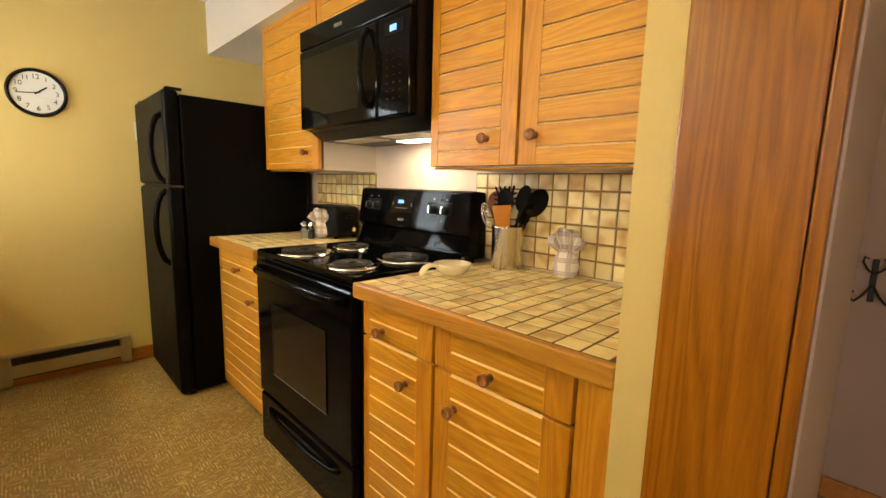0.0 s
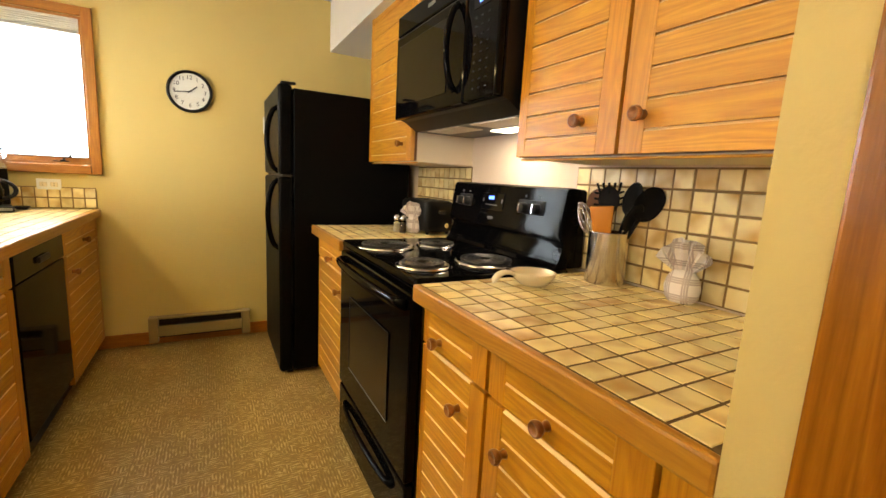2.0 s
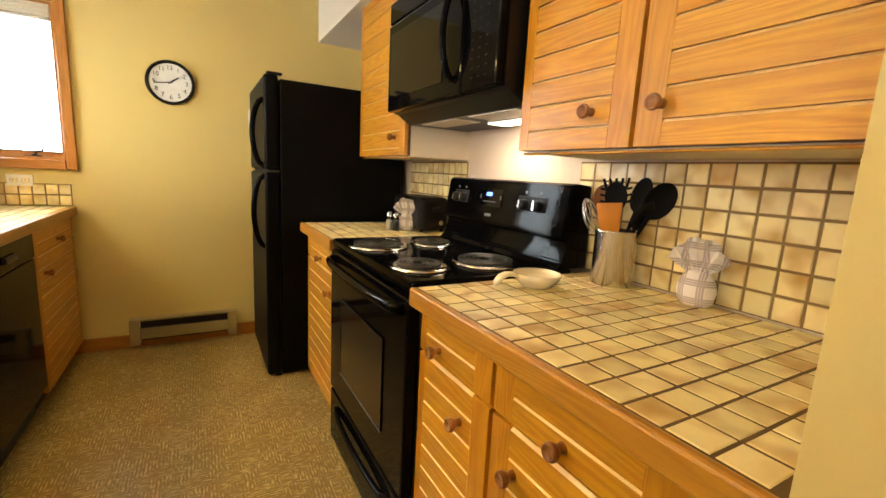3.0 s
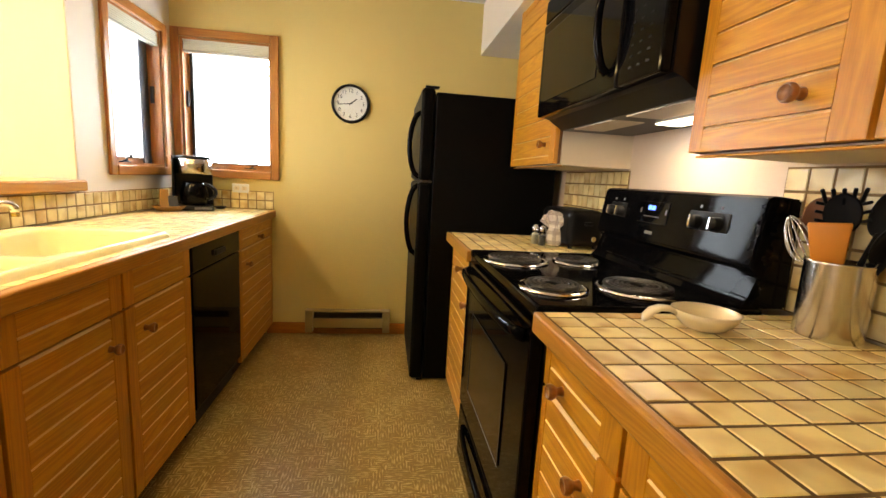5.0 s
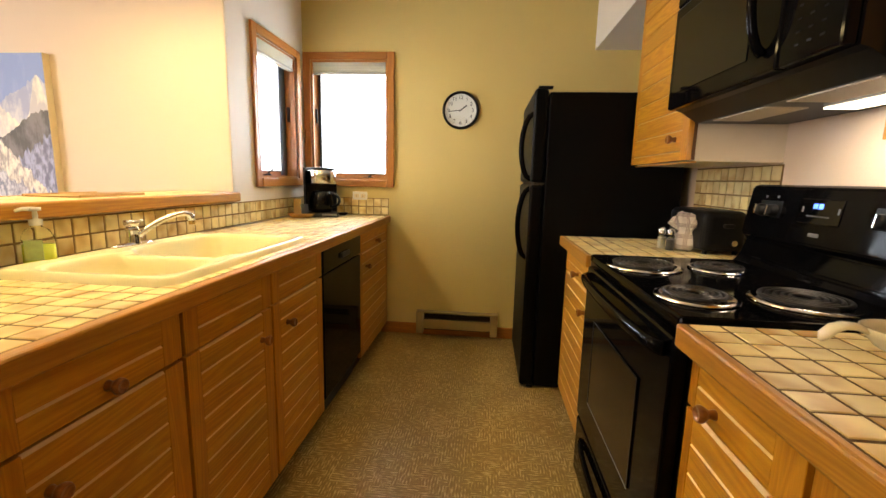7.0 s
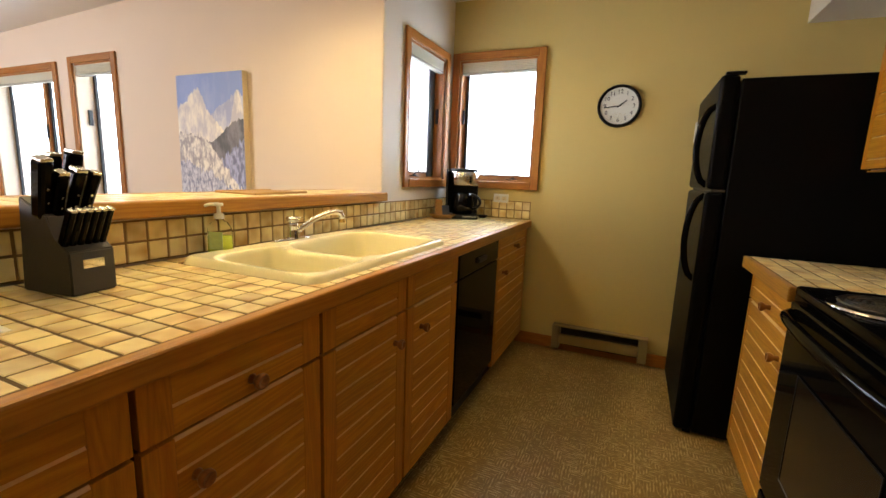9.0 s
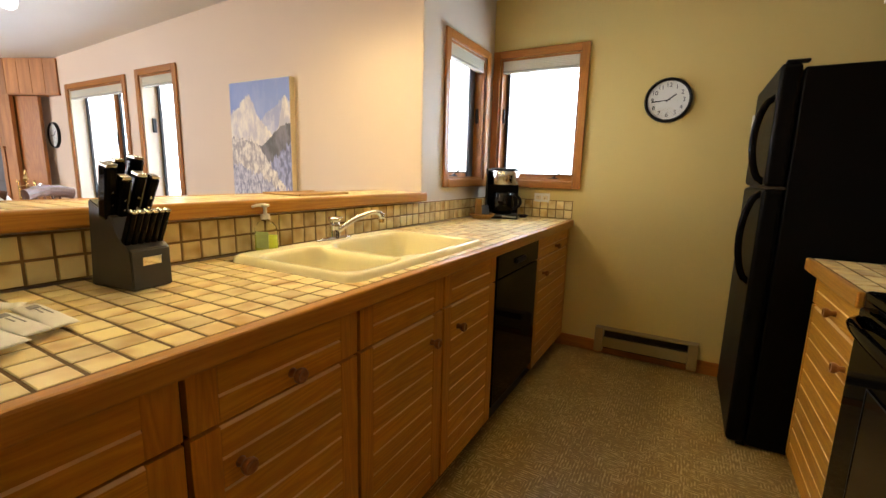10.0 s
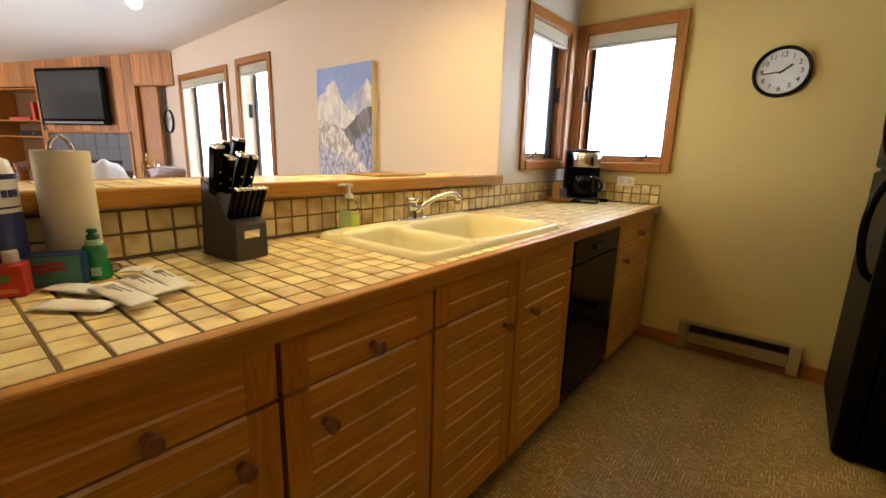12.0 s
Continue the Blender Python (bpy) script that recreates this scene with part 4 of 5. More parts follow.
# ---- small things on the right-hand counters ----
def cloth_mat(name, base, stripe, scale):
    """White cotton with a woven check of thin dark stripes."""
    m = mat(name, base, 0.9, bump=0.4, scale=500, vary=0.05)
    n, l = m.node_tree.nodes, m.node_tree.links
    b = n["Principled BSDF"]
    tc = n.new("ShaderNodeTexCoord")
    last = None
    for axis in ("X", "Z"):
        for phase in (0.0, 0.8, 1.6):
            w = n.new("ShaderNodeTexWave")
            w.bands_direction = axis
            w.inputs["Scale"].default_value, w.inputs["Phase Offset"].default_value = scale, phase
            l.new(tc.outputs["Object"], w.inputs[0])
            g = n.new("ShaderNodeMath")
            g.operation, g.inputs[1].default_value = "GREATER_THAN", 0.978
            l.new(w.outputs["Fac"], g.inputs[0])
            if last is None:
                last = g
                continue
            mx = n.new("ShaderNodeMath")
            mx.operation = "MAXIMUM"
            l.new(last.outputs[0], mx.inputs[0]), l.new(g.outputs[0], mx.inputs[1])
            last = mx
    mix = n.new("ShaderNodeMix")
    mix.data_type = "RGBA"
    mix.inputs["A"].default_value, mix.inputs["B"].default_value = (*base, 1), (*stripe, 1)
    l.new(mx.outputs[0], mix.inputs["Factor"]), l.new(mix.outputs["Result"], b.inputs["Base Color"])
    return m


CLOTH = cloth_mat("checked_cotton", (0.80, 0.75, 0.69), (0.50, 0.43, 0.39), 7)
SPATULA = mat("tan_silicone", (0.60, 0.23, 0.025), 0.45, vary=0.05)
WHISKWOOD = mat("dark_wood_spoon", (0.16, 0.06, 0.02), 0.5, vary=0.2)

holder = thing("utensil_holder", pose(1.378, 1.128, COUNTER + 0.001), "brushed steel utensil holder on the tiled counter", "utensil holder")
smooth(part("can", lathe([(0, 0), (0.056, 0), (0.058, 0.003), (0.058, 0.150), (0.0595, 0.154), (0.0595, 0.158), (0.056, 0.158), (0.0555, 0.006), (0, 0.006)], 48), CANSTEEL, holder))


def utensil(name, label, foot, head, material, shape, twist=0.0, size=1.0):
    """A tool that stands in the holder: a shaft from foot to head and a head."""
    u = thing(name, pose(1.378, 1.128, COUNTER + 0.008), label, "utensil", "utensils in the holder")
    f, h = Vector(foot), Vector(head)
    part("shaft", tube([f, f.lerp(h, 0.5), h], [0.006, 0.005, 0.006], 8), material, u)
    d = (h - f).normalized()
    nrm = (Matrix.Rotation(radians(twist), 3, "Z") @ Vector((-0.80, -0.60, 0.12))).normalized()
    side = d.cross(nrm).normalized()
    nrm = side.cross(d).normalized()
    basis = Matrix((side, d, nrm)).transposed().to_4x4()
    basis.translation = h
    bm = bmesh.new()
    if shape == "paddle":
        bm = box(-0.036, 0.036, -0.005, 0.078, -0.004, 0.004, 0.0035)
        for v in bm.verts:
            if v.co.y > 0.05:
                v.co.x *= 0.93
            if v.co.y < 0.02:
                v.co.x *= 0.72
        nm = "blade"
    elif shape == "spoon":
        bm = lathe([(0, -0.010), (0.018, -0.008), (0.032, -0.001), (0.037, 0.006), (0.034, 0.006), (0.018, -0.003), (0, -0.005)], 24, m=pose(0, 0.050, 0), sx=1.15, sy=1.6)
        nm = "bowl"
    elif shape == "fork":
        bm = lathe([(0, -0.008), (0.026, -0.003), (0.031, 0.006), (0.027, 0.006), (0, -0.003)], 18, m=pose(0, 0.04, 0), sx=1.0, sy=1.4)
        for i in range(5):
            tube([(-0.026 + i * 0.013, 0.06, 0.0), (-0.032 + i * 0.016, 0.084, 0.003), (-0.034 + i * 0.017, 0.090, 0.012)], 0.0038, 6, bm)
        for sgn in (-1, 1):
            for i in range(3):
                tube([(sgn * 0.028, 0.025 + i * 0.018, 0.002), (sgn * 0.042, 0.028 + i * 0.018, 0.010)], 0.0034, 6, bm)
        nm = "pronged_head"
    else:
        for k in range(6):
            a = math.pi * k / 6
            pts = []
            for i in range(21):
                s = 2 * math.pi * i / 20
                y = 0.105 * (1 - math.cos(s)) / 2
                x = 0.032 * math.sin(s) * (0.75 + 0.25 * math.cos(s))
                pts.append((x * math.cos(a), y, x * math.sin(a)))
            tube(pts, 0.0013, 5, bm)
        nm = "wire_cage"
    bm.transform(basis @ Matrix.Scale(size, 4))
    smooth(part(nm, bm, material, u))
    return u


utensil("spatula", "tan silicone spatula with a broad blade", (-0.01, 0.0, 0.002), (-0.040, -0.006, 0.152), SPATULA, "paddle")
utensil("slotted_spoon", "black nylon spoon with a broad bowl", (0.0, 0.01, 0.002), (0.024, -0.080, 0.200), NYLON, "spoon", 20, 0.92)
utensil("ladle", "black nylon ladle in the holder", (0.01, 0.02, 0.002), (0.034, -0.030, 0.212), NYLON, "spoon", -45, 0.85)
utensil("pasta_server", "black nylon pasta server with prongs", (0.0, -0.01, 0.002), (0.010, 0.020, 0.205), NYLON, "fork")
utensil("serving_spoon", "large black nylon serving spoon", (0.02, 0.02, 0.002), (0.004, -0.056, 0.165), NYLON, "spoon", 50, 0.8)
utensil("whisk", "whisk of thin steel wires", (0.0, -0.02, 0.002), (-0.020, 0.050, 0.140), CHROME, "whisk")
utensil("wooden_spoon", "dark wooden spoon in the holder", (0.01, -0.02, 0.002), (0.022, 0.048, 0.175), WHISKWOOD, "spoon")


def folded_towel(name, m, s, label):
    """A towel folded into a pouch with a pleated fan above its waist."""
    root = thing(name, m, label, "towel", "folded towels")
    bm = lathe([(0, 0.001), (0.030, 0.001), (0.040, 0.012), (0.046, 0.040), (0.040, 0.066), (0.030, 0.080), (0.026, 0.088), (0, 0.089)], 28, sx=1.0, sy=0.62)
    for v in bm.verts:
        a = math.atan2(v.co.y, v.co.x)
        v.co.x *= 1 + 0.03 * math.sin(5 * a)
    bm.transform(Matrix.Scale(s, 4))
    smooth(part("pouch", bm, CLOTH, root))
    bm = bmesh.new()
    n = 12
    for layer, (lean, r1) in enumerate(((0.000, 0.098), (0.012, 0.088), (-0.010, 0.090))):
        low, high = [], []
        for i in range(n + 1):
            a = radians(-62 + 124 * i / n)
            pl = 0.009 * (1 if i % 2 else -1)
            rr = r1 * (1 - 0.10 * abs(i / n - 0.5)) * (1 + 0.05 * math.sin(i * 1.7 + layer))
            low.append(bm.verts.new((0.020 * math.sin(a), lean * 0.4 + pl * 0.3, 0.074 + 0.010 * math.cos(a))))
            high.append(bm.verts.new((rr * math.sin(a) * 0.82, lean + pl - 0.012, 0.074 + rr * math.cos(a))))
        for i in range(n):
            bm.faces.new((low[i], low[i + 1], high[i + 1], high[i]))
    bm.transform(Matrix.Scale(s, 4))
    fan = part("fan", bm, CLOTH, root)
    mod = fan.modifiers.new("thick", "SOLIDIFY")
    mod.thickness = 0.003
    return root


folded_towel("folded_towel", pose(1.398, 0.893, COUNTER + 0.001, 0, 0, -78), 1.0, "checked white towel folded into a fan against the tiles")
folded_towel("folded_towel", pose(1.245, 2.29, COUNTER + 0.001, 0, 0, -50), 0.96, "white towel folded into a fan in front of the toaster")

# spoon rest
rest = thing("spoon_rest", pose(1.130, 1.170, COUNTER + 0.001, 0, 0, 168), "cream ceramic spoon rest beside the stove", "spoon rest")
bm = lathe([(0, 0), (0.034, 0), (0.042, 0.004), (0.060, 0.024), (0.066, 0.038), (0.063, 0.039), (0.055, 0.026), (0.036, 0.008), (0, 0.006)], 40)
smooth(part("dish", bm, CREAM, rest))
pts = [(0.058, 0, 0.031), (0.075, 0, 0.037), (0.093, 0, 0.037), (0.108, 0, 0.030), (0.119, 0, 0.016), (0.124, 0, 0.006)]
smooth(part("grip", tube(pts, [0.013, 0.013, 0.0145, 0.016, 0.016, 0.006], 14, flat=0.5), CREAM, rest))

# salt and pepper, toaster
for x, y, fill, label in ((1.172, 2.335, WHITE, "small glass salt shaker with a steel cap"), (1.190, 2.290, GREY, "small glass pepper shaker with a steel cap")):
    sh = thing("shaker", pose(x, y, COUNTER + 0.001), label, "shaker", "shakers")
    part("fill", lathe([(0, 0.002), (0.0135, 0.002), (0.0125, 0.045), (0, 0.046)], 16), fill, sh)
    g = smooth(part("glass_body", lathe([(0, 0), (0.017, 0), (0.0155, 0.064), (0, 0.064)], 20), GLASS, sh))
    smooth(part("cap", lathe([(0.0165, 0.064), (0.0165, 0.080), (0.011, 0.090), (0, 0.092)], 20), CHROME, sh))
to = thing("toaster", pose(1.345, 2.335, COUNTER + 0.001, 0, 0, 4), "black two-slice toaster in the corner", "toaster")
part("shell", box(-0.085, 0.085, -0.150, 0.150, 0.012, 0.176, 0.028, seg=4), BLACKMAT, to)
for x in (-0.032, 0.032):
    part("slot", box(x - 0.014, x + 0.014, -0.115, 0.115, 0.1755, 0.1775), TOE, to)
part("lever", box(-0.018, 0.018, -0.172, -0.150, 0.110, 0.126, 0.004), BLACKMAT, to)
part("browning_dial", lathe([(0, 0), (0.014, 0), (0.012, 0.012), (0, 0.012)], 18, m=pose(0.03, -0.150, 0.05, 90)), CHROME, to)
for x in (-0.06, 0.06):
    for y in (-0.12, 0.12):
        part("foot", lathe([(0, 0), (0.01, 0), (0.01, 0.013), (0, 0.013)], 10, m=pose(x, y, 0)), BLACKMAT, to)

# ---- small things on the sink counter ----
cm = thing("coffee_maker", pose(-0.735, 3.30, COUNTER + 0.001, 0, 0, 22) @ Matrix.Diagonal((1.12, 1.05, 0.98, 1)), "black and steel drip coffee maker in the corner", "coffee maker")
part("base", box(-0.095, 0.095, -0.125, 0.115, 0.0, 0.030, 0.008), BLACKMAT, cm)
part("tower", box(-0.095, 0.095, 0.035, 0.115, 0.030, 0.235, 0.006), BLACKMAT, cm)
bm = lathe([(0, 0.225), (0.088, 0.225), (0.093, 0.232), (0.093, 0.315), (0.088, 0.322), (0, 0.322)], 40, m=pose(0.0, 0.0, 0), sx=1.0, sy=1.15)
smooth(part("brew_head", bm, STEEL, cm, "brushed steel brew head"))
part("lid", lathe([(0, 0.322), (0.091, 0.322), (0.088, 0.335), (0.06, 0.340), (0, 0.340)], 40, sx=1.0, sy=1.15), BLACKMAT, cm)
part("side_panel", box(-0.101, -0.0935, -0.095, 0.118, 0.030, 0.336, 0.006), BLACKMAT, cm)
smooth(part("carafe", lathe([(0, 0.032), (0.058, 0.032), (0.068, 0.060), (0.070, 0.110), (0.058, 0.160), (0.050, 0.178), (0, 0.179)], 36, m=pose(0, -0.045, 0)), BLACKGLASS, cm, "dark glass carafe"))
smooth(part("carafe_grip", tube(bow((0.052, -0.075, 0.168), (0.062, -0.082, 0.070), (0.048, -0.020, 0), 12, 0.5), 0.009, 10), BLACKMAT, cm))
part("button_strip", box(0.00, 0.085, -0.128, -0.1245, 0.008, 0.024, 0.001), GREY, cm)

bk = thing("coffee_basket", pose(-0.805, 3.125, COUNTER + 0.001, 0, 0, 30), "tan wicker tray with coffee packets", "basket")
WICKER = mat("tan_wicker", (0.42, 0.24, 0.08), 0.7, bump=0.6, scale=120, vary=0.25)
smooth(part("tray", lathe([(0, 0.002), (0.050, 0.002), (0.075, 0.030), (0.080, 0.032), (0.078, 0.026), (0.052, 0.0), (0, 0.0)], 28, sx=1.1, sy=0.8), WICKER, bk))
pk = part("packet_box", box(-0.045, 0.0, 0.0, 0.045, 0.008, 0.125, 0.002), WICKER, bk, "tan card packet box")
pf = part("foil_packet", box(-0.005, 0.045, -0.028, -0.020, 0.012, 0.085, 0.003), mat("dark_foil", (0.10, 0.11, 0.14), 0.3, 0.6, vary=0.4), bk, "dark foil coffee packet")
pf.rotation_euler = (radians(-18), 0, radians(12))
pd = thing("small_dish", pose(-0.615, 3.395, COUNTER + 0.001), "small dark dish near the outlet", "dish")
smooth(part("bowl", lathe([(0, 0), (0.022, 0), (0.038, 0.018), (0.036, 0.018), (0.020, 0.003), (0, 0.003)], 24), BLACKMAT, pd))

# hand soap with a pump
LIME = clear("lime_soap", (0.62, 0.85, 0.10), 0.05, 1.36)
soap = thing("hand_soap", pose(-0.866, 1.492, COUNTER + 0.001, 0, 0, 25) @ Matrix.Scale(1.1, 4), "clear pump bottle half full of lime hand soap", "soap bottle")
smooth(part("soap_fill", lathe([(0, 0.003), (0.030, 0.003), (0.034, 0.010), (0.033, 0.056), (0, 0.056)], 28, sx=1, sy=0.62), mat("lime_liquid", (0.68, 0.80, 0.10), 0.2, vary=0.05), soap, "lime liquid"))
b = smooth(part("bottle", lathe([(0, 0), (0.033, 0), (0.037, 0.008), (0.036, 0.055), (0.034, 0.078), (0.024, 0.095), (0.012, 0.101), (0.012, 0.108), (0, 0.108)], 32, sx=1, sy=0.64), clear("clear_plastic", (0.98, 1.0, 0.93), 0.03, 1.08), soap, "clear plastic bottle"))
b.visible_shadow = False
part("front_label", box(-0.020, 0.020, -0.0265, -0.0245, 0.018, 0.070, 0.001), mat("green_label", (0.55, 0.72, 0.32), 0.5, vary=0.35, scale=90), soap, "green printed label")
bm = lathe([(0.014, 0.106), (0.014, 0.120), (0.006, 0.122), (0.005, 0.142), (0.013, 0.144), (0.013, 0.152), (0, 0.153)], 20)
tube([(0, 0, 0.148), (-0.018, -0.016, 0.149), (-0.028, -0.026, 0.144)], [0.006, 0.005, 0.004], 8, bm)
smooth(part("pump", bm, WHITE, soap, "white pump top"))

# knife block
kb = thing("knife_block", pose(-0.770, 1.040, COUNTER + 0.001, 0, 0, 98), "dark grey knife block full of black-handled knives", "knife block")
SLATE = mat("dark_grey_block", (0.045, 0.042, 0.038), 0.5, bump=0.2, scale=200, vary=0.15)
bm = bmesh.new()
sec = [(-0.066, 0.0), (-0.066, 0.094), (-0.026, 0.118), (-0.012, 0.168), (0.064, 0.206), (0.082, 0.0)]
ends = [[bm.verts.new((x, y, z)) for y, z in sec] for x in (-0.047, 0.047)]
for i in range(len(sec)):
    j = (i + 1) % len(sec)
    bm.faces.new((ends[0][i], ends[0][j], ends[1][j], ends[1][i]))
bm.faces.new(ends[0]), bm.faces.new(ends[1])
bmesh.ops.bevel(bm, geom=bm.edges[:], offset=0.003, segments=2, affect="EDGES")
part("block", bm, SLATE, kb)
part("name_plate", box(-0.022, 0.022, -0.0685, -0.0662, 0.056, 0.076, 0.001), CHROME, kb, "small steel plate")


def knife_grip(w, l, t):
    bm = box(-w / 2, w / 2, -t / 2, t / 2, 0, l, min(w, t) * 0.3, seg=2)
    for v in bm.verts:
        k = v.co.z / l
        v.co.y += 0.010 * (k - 0.5) ** 2 * 4 * 0.5 - (0.006 if k > 0.85 else 0)
    return bm


for i in range(6):
    g = part("steak_knife_grip", knife_grip(0.0135, 0.102, 0.019), BLACK, kb)
    g.matrix_basis = pose(-0.038 + i * 0.0152, -0.036, 0.090, 22)
    part("end_cap", box(-0.0058, 0.0058, -0.013, 0.003, 0.099, 0.1045, 0.002), STEEL, g)
for x, y, z, w, l, t, tilt in ((-0.036, 0.012, 0.172, 0.016, 0.112, 0.026, 20), (-0.018, 0.004, 0.168, 0.014, 0.090, 0.022, 24), (-0.004, 0.036, 0.182, 0.016, 0.108, 0.025, 12), (0.008, 0.006, 0.170, 0.015, 0.096, 0.024, 24), (0.024, 0.034, 0.181, 0.016, 0.118, 0.026, 14), (0.037, 0.008, 0.171, 0.014, 0.088, 0.020, 22)):
    g = part("knife_grip", knife_grip(w * 1.7, l + 0.018, t * 1.3), BLACK, kb)
    g.matrix_basis = pose(x, y, z - 0.012, tilt - 4, 170 * x)
    for k in (0.35, 0.62):
        o = part("rivet", lathe([(0, 0), (0.0028, 0), (0.002, 0.001), (0, 0.001)], 8, m=pose(0, -t * 0.64, l * k, 90)), STEEL, g)
    part("end_cap", box(-w * 0.72, w * 0.72, -t * 0.56 - 0.002, t * 0.56 - 0.002, l + 0.0145, l + 0.0225, 0.002), STEEL, g)

# kitchen roll on a stand
rl = thing("kitchen_roll", pose(-0.842, 0.722, COUNTER + 0.001), "white paper towel roll on a wire stand", "paper towels")
PAPER = mat("quilted_paper", (0.76, 0.70, 0.56), 0.95, bump=0.3, scale=220, vary=0.03)
smooth(part("roll", lathe([(0.018, 0.012), (0.047, 0.012), (0.0485, 0.016), (0.0485, 0.262), (0.047, 0.266), (0.018, 0.266)], 48), PAPER, rl))
part("core", lathe([(0.0175, 0.012), (0.0175, 0.2665), (0.015, 0.2665), (0.015, 0.012)], 24), WICKER, rl)
bm = tube([(0.075 * math.cos(2 * math.pi * i / 40), 0.075 * math.sin(2 * math.pi * i / 40), 0.004) for i in range(40)], 0.0035, 8, closed=True)
tube([(-0.075, 0, 0.004), (0.075, 0, 0.004)], 0.003, 6, bm)
tube([(0, 0, 0.004), (0, 0, 0.27)] , 0.003, 6, bm)
tube(bow((0.002, -0.020, 0.262), (0.002, 0.020, 0.262), (0, 0, 0.034), 12, 0.6), 0.004, 8, bm)
part("wire_stand", bm, STEEL, rl, "steel wire stand")

# wrapped pack of kitchen paper
BLUEPRINT = mat("navy_print", (0.012, 0.022, 0.11), 0.3, vary=0.1)
PLASTICWRAP = mat("white_film", (0.70, 0.68, 0.62), 0.25, bump=0.5, scale=40, vary=0.05)
pp = thing("paper_towel_pack", pose(-0.815, 0.585, COUNTER + 0.001), "plastic-wrapped paper towel pack with navy bands", "paper towels")
bm = lathe([(0, 0.002), (0.050, 0.002), (0.060, 0.012), (0.061, 0.215), (0.055, 0.240), (0.035, 0.252), (0.012, 0.258), (0, 0.262)], 36)
for v in bm.verts:
    if v.co.z > 0.22:
        v.co.x += 0.006 * math.sin(9 * v.co.y / 0.05)
        v.co.z += 0.008 * math.sin(7 * math.atan2(v.co.y, v.co.x))
smooth(part("wrapped_roll", bm, PLASTICWRAP, pp))


def band(z0, z1, material, parent, r=0.0617):
    return smooth(part("printed_band", lathe([(r, z0), (r, z1)], 36), material, parent))


band(0.060, 0.150, BLUEPRINT, pp), band(0.158, 0.162, BLUEPRINT, pp), band(0.212, 0.222, BLUEPRINT, pp)
band(0.048, 0.053, BLUEPRINT, pp)
for i in range(5):
    a = radians(12 + i * 11)
    o = part("print_bar", box(-0.0045, 0.0045, -0.001, 0.0005, -0.007, 0.007), BLUEPRINT, pp)
    o.matrix_basis = pose(0.0622 * math.cos(a), 0.0622 * math.sin(a), 0.186, 0, 0, math.degrees(a) + 90)
o = smooth(part("printed_roll", lathe([(0, 0.004), (0.012, 0.004), (0.013, 0.008), (0.013, 0.062), (0.012, 0.066), (0, 0.066)], 18), PLASTICWRAP, pp, "pictured roll on the pack"))
o.matrix_basis = pose(0.054, 0.026, 0.016)

# two small cartons of scouring pads
RED = mat("red_carton", (0.55, 0.035, 0.02), 0.35, vary=0.45, scale=55, big=25)
TEAL = mat("blue_green_carton", (0.05, 0.20, 0.16), 0.35, vary=0.5, scale=50, big=22)
REDPRINT = mat("dull_red_print", (0.30, 0.03, 0.03), 0.4, vary=0.4, scale=90)
BLUESIDE = mat("blue_carton_side", (0.012, 0.05, 0.20), 0.35, vary=0.15)
c1 = thing("carton", pose(-0.775, 0.672, COUNTER + 0.001, 0, 0, 62), "small green and blue printed carton", "box", "cartons")
part("shell", box(-0.055, 0.055, -0.022, 0.022, 0, 0.064, 0.0015), BLUESIDE, c1)
part("front_print", box(-0.052, 0.050, -0.0230, -0.0222, 0.003, 0.061), TEAL, c1, "green printed front")
for k, z in enumerate((0.040, 0.030)):
    o = part("print_bar", box(-0.022 + k * 0.006, 0.030 + k * 0.004, -0.0238, -0.0231, z, z + 0.008, 0.0003), REDPRINT, c1)
    o.rotation_euler = (0, radians(-9), 0)
part("print_leaf", box(-0.048, -0.028, -0.0238, -0.0231, 0.020, 0.054, 0.0003), mat("leaf_green_print", (0.10, 0.32, 0.05), 0.4, vary=0.3), c1)
c2 = thing("carton", pose(-0.755, 0.582, COUNTER + 0.001, 0, 0, 68), "small red printed carton", "box", "cartons")
part("shell", box(-0.050, 0.050, -0.022, 0.022, 0, 0.060, 0.0015), RED, c2)
part("print_bar", box(-0.030, 0.030, -0.0230, -0.0222, 0.030, 0.042), mat("green_print", (0.06, 0.22, 0.05), 0.4, vary=0.3), c2)
part("print_bar", box(-0.044, 0.040, -0.0230, -0.0222, 0.008, 0.016), mat("orange_print", (0.70, 0.22, 0.03), 0.4, vary=0.3), c2)

# dish soap
GREENLIQ = mat("green_dish_soap", (0.010, 0.24, 0.085), 0.12, vary=0.08, spec=0.6)
ds = thing("dish_soap", pose(-0.762, 0.738, COUNTER + 0.001, 0, 0, 70), "small green dish soap bottle with a dark cap", "soap bottle")
smooth(part("bottle", lathe([(0, 0), (0.023, 0), (0.026, 0.006), (0.026, 0.026), (0.019, 0.042), (0.022, 0.056), (0.021, 0.070), (0.013, 0.078), (0, 0.079)], 30, sx=1, sy=0.62), GREENLIQ, ds))
smooth(part("neck_band", lathe([(0.0145, 0.074), (0.0145, 0.086), (0, 0.086)], 22), mat("pale_green_cap", (0.30, 0.55, 0.28), 0.4), ds))
smooth(part("spout_cap", lathe([(0.011, 0.086), (0.012, 0.094), (0.007, 0.098), (0.010, 0.104), (0.007, 0.109), (0, 0.110)], 20), mat("dark_green_cap", (0.008, 0.10, 0.045), 0.3), ds))
part("front_label", box(-0.009, 0.009, -0.0172, -0.0158, 0.010, 0.028, 0.001), mat("pale_print", (0.35, 0.60, 0.45), 0.4, vary=0.2), ds)

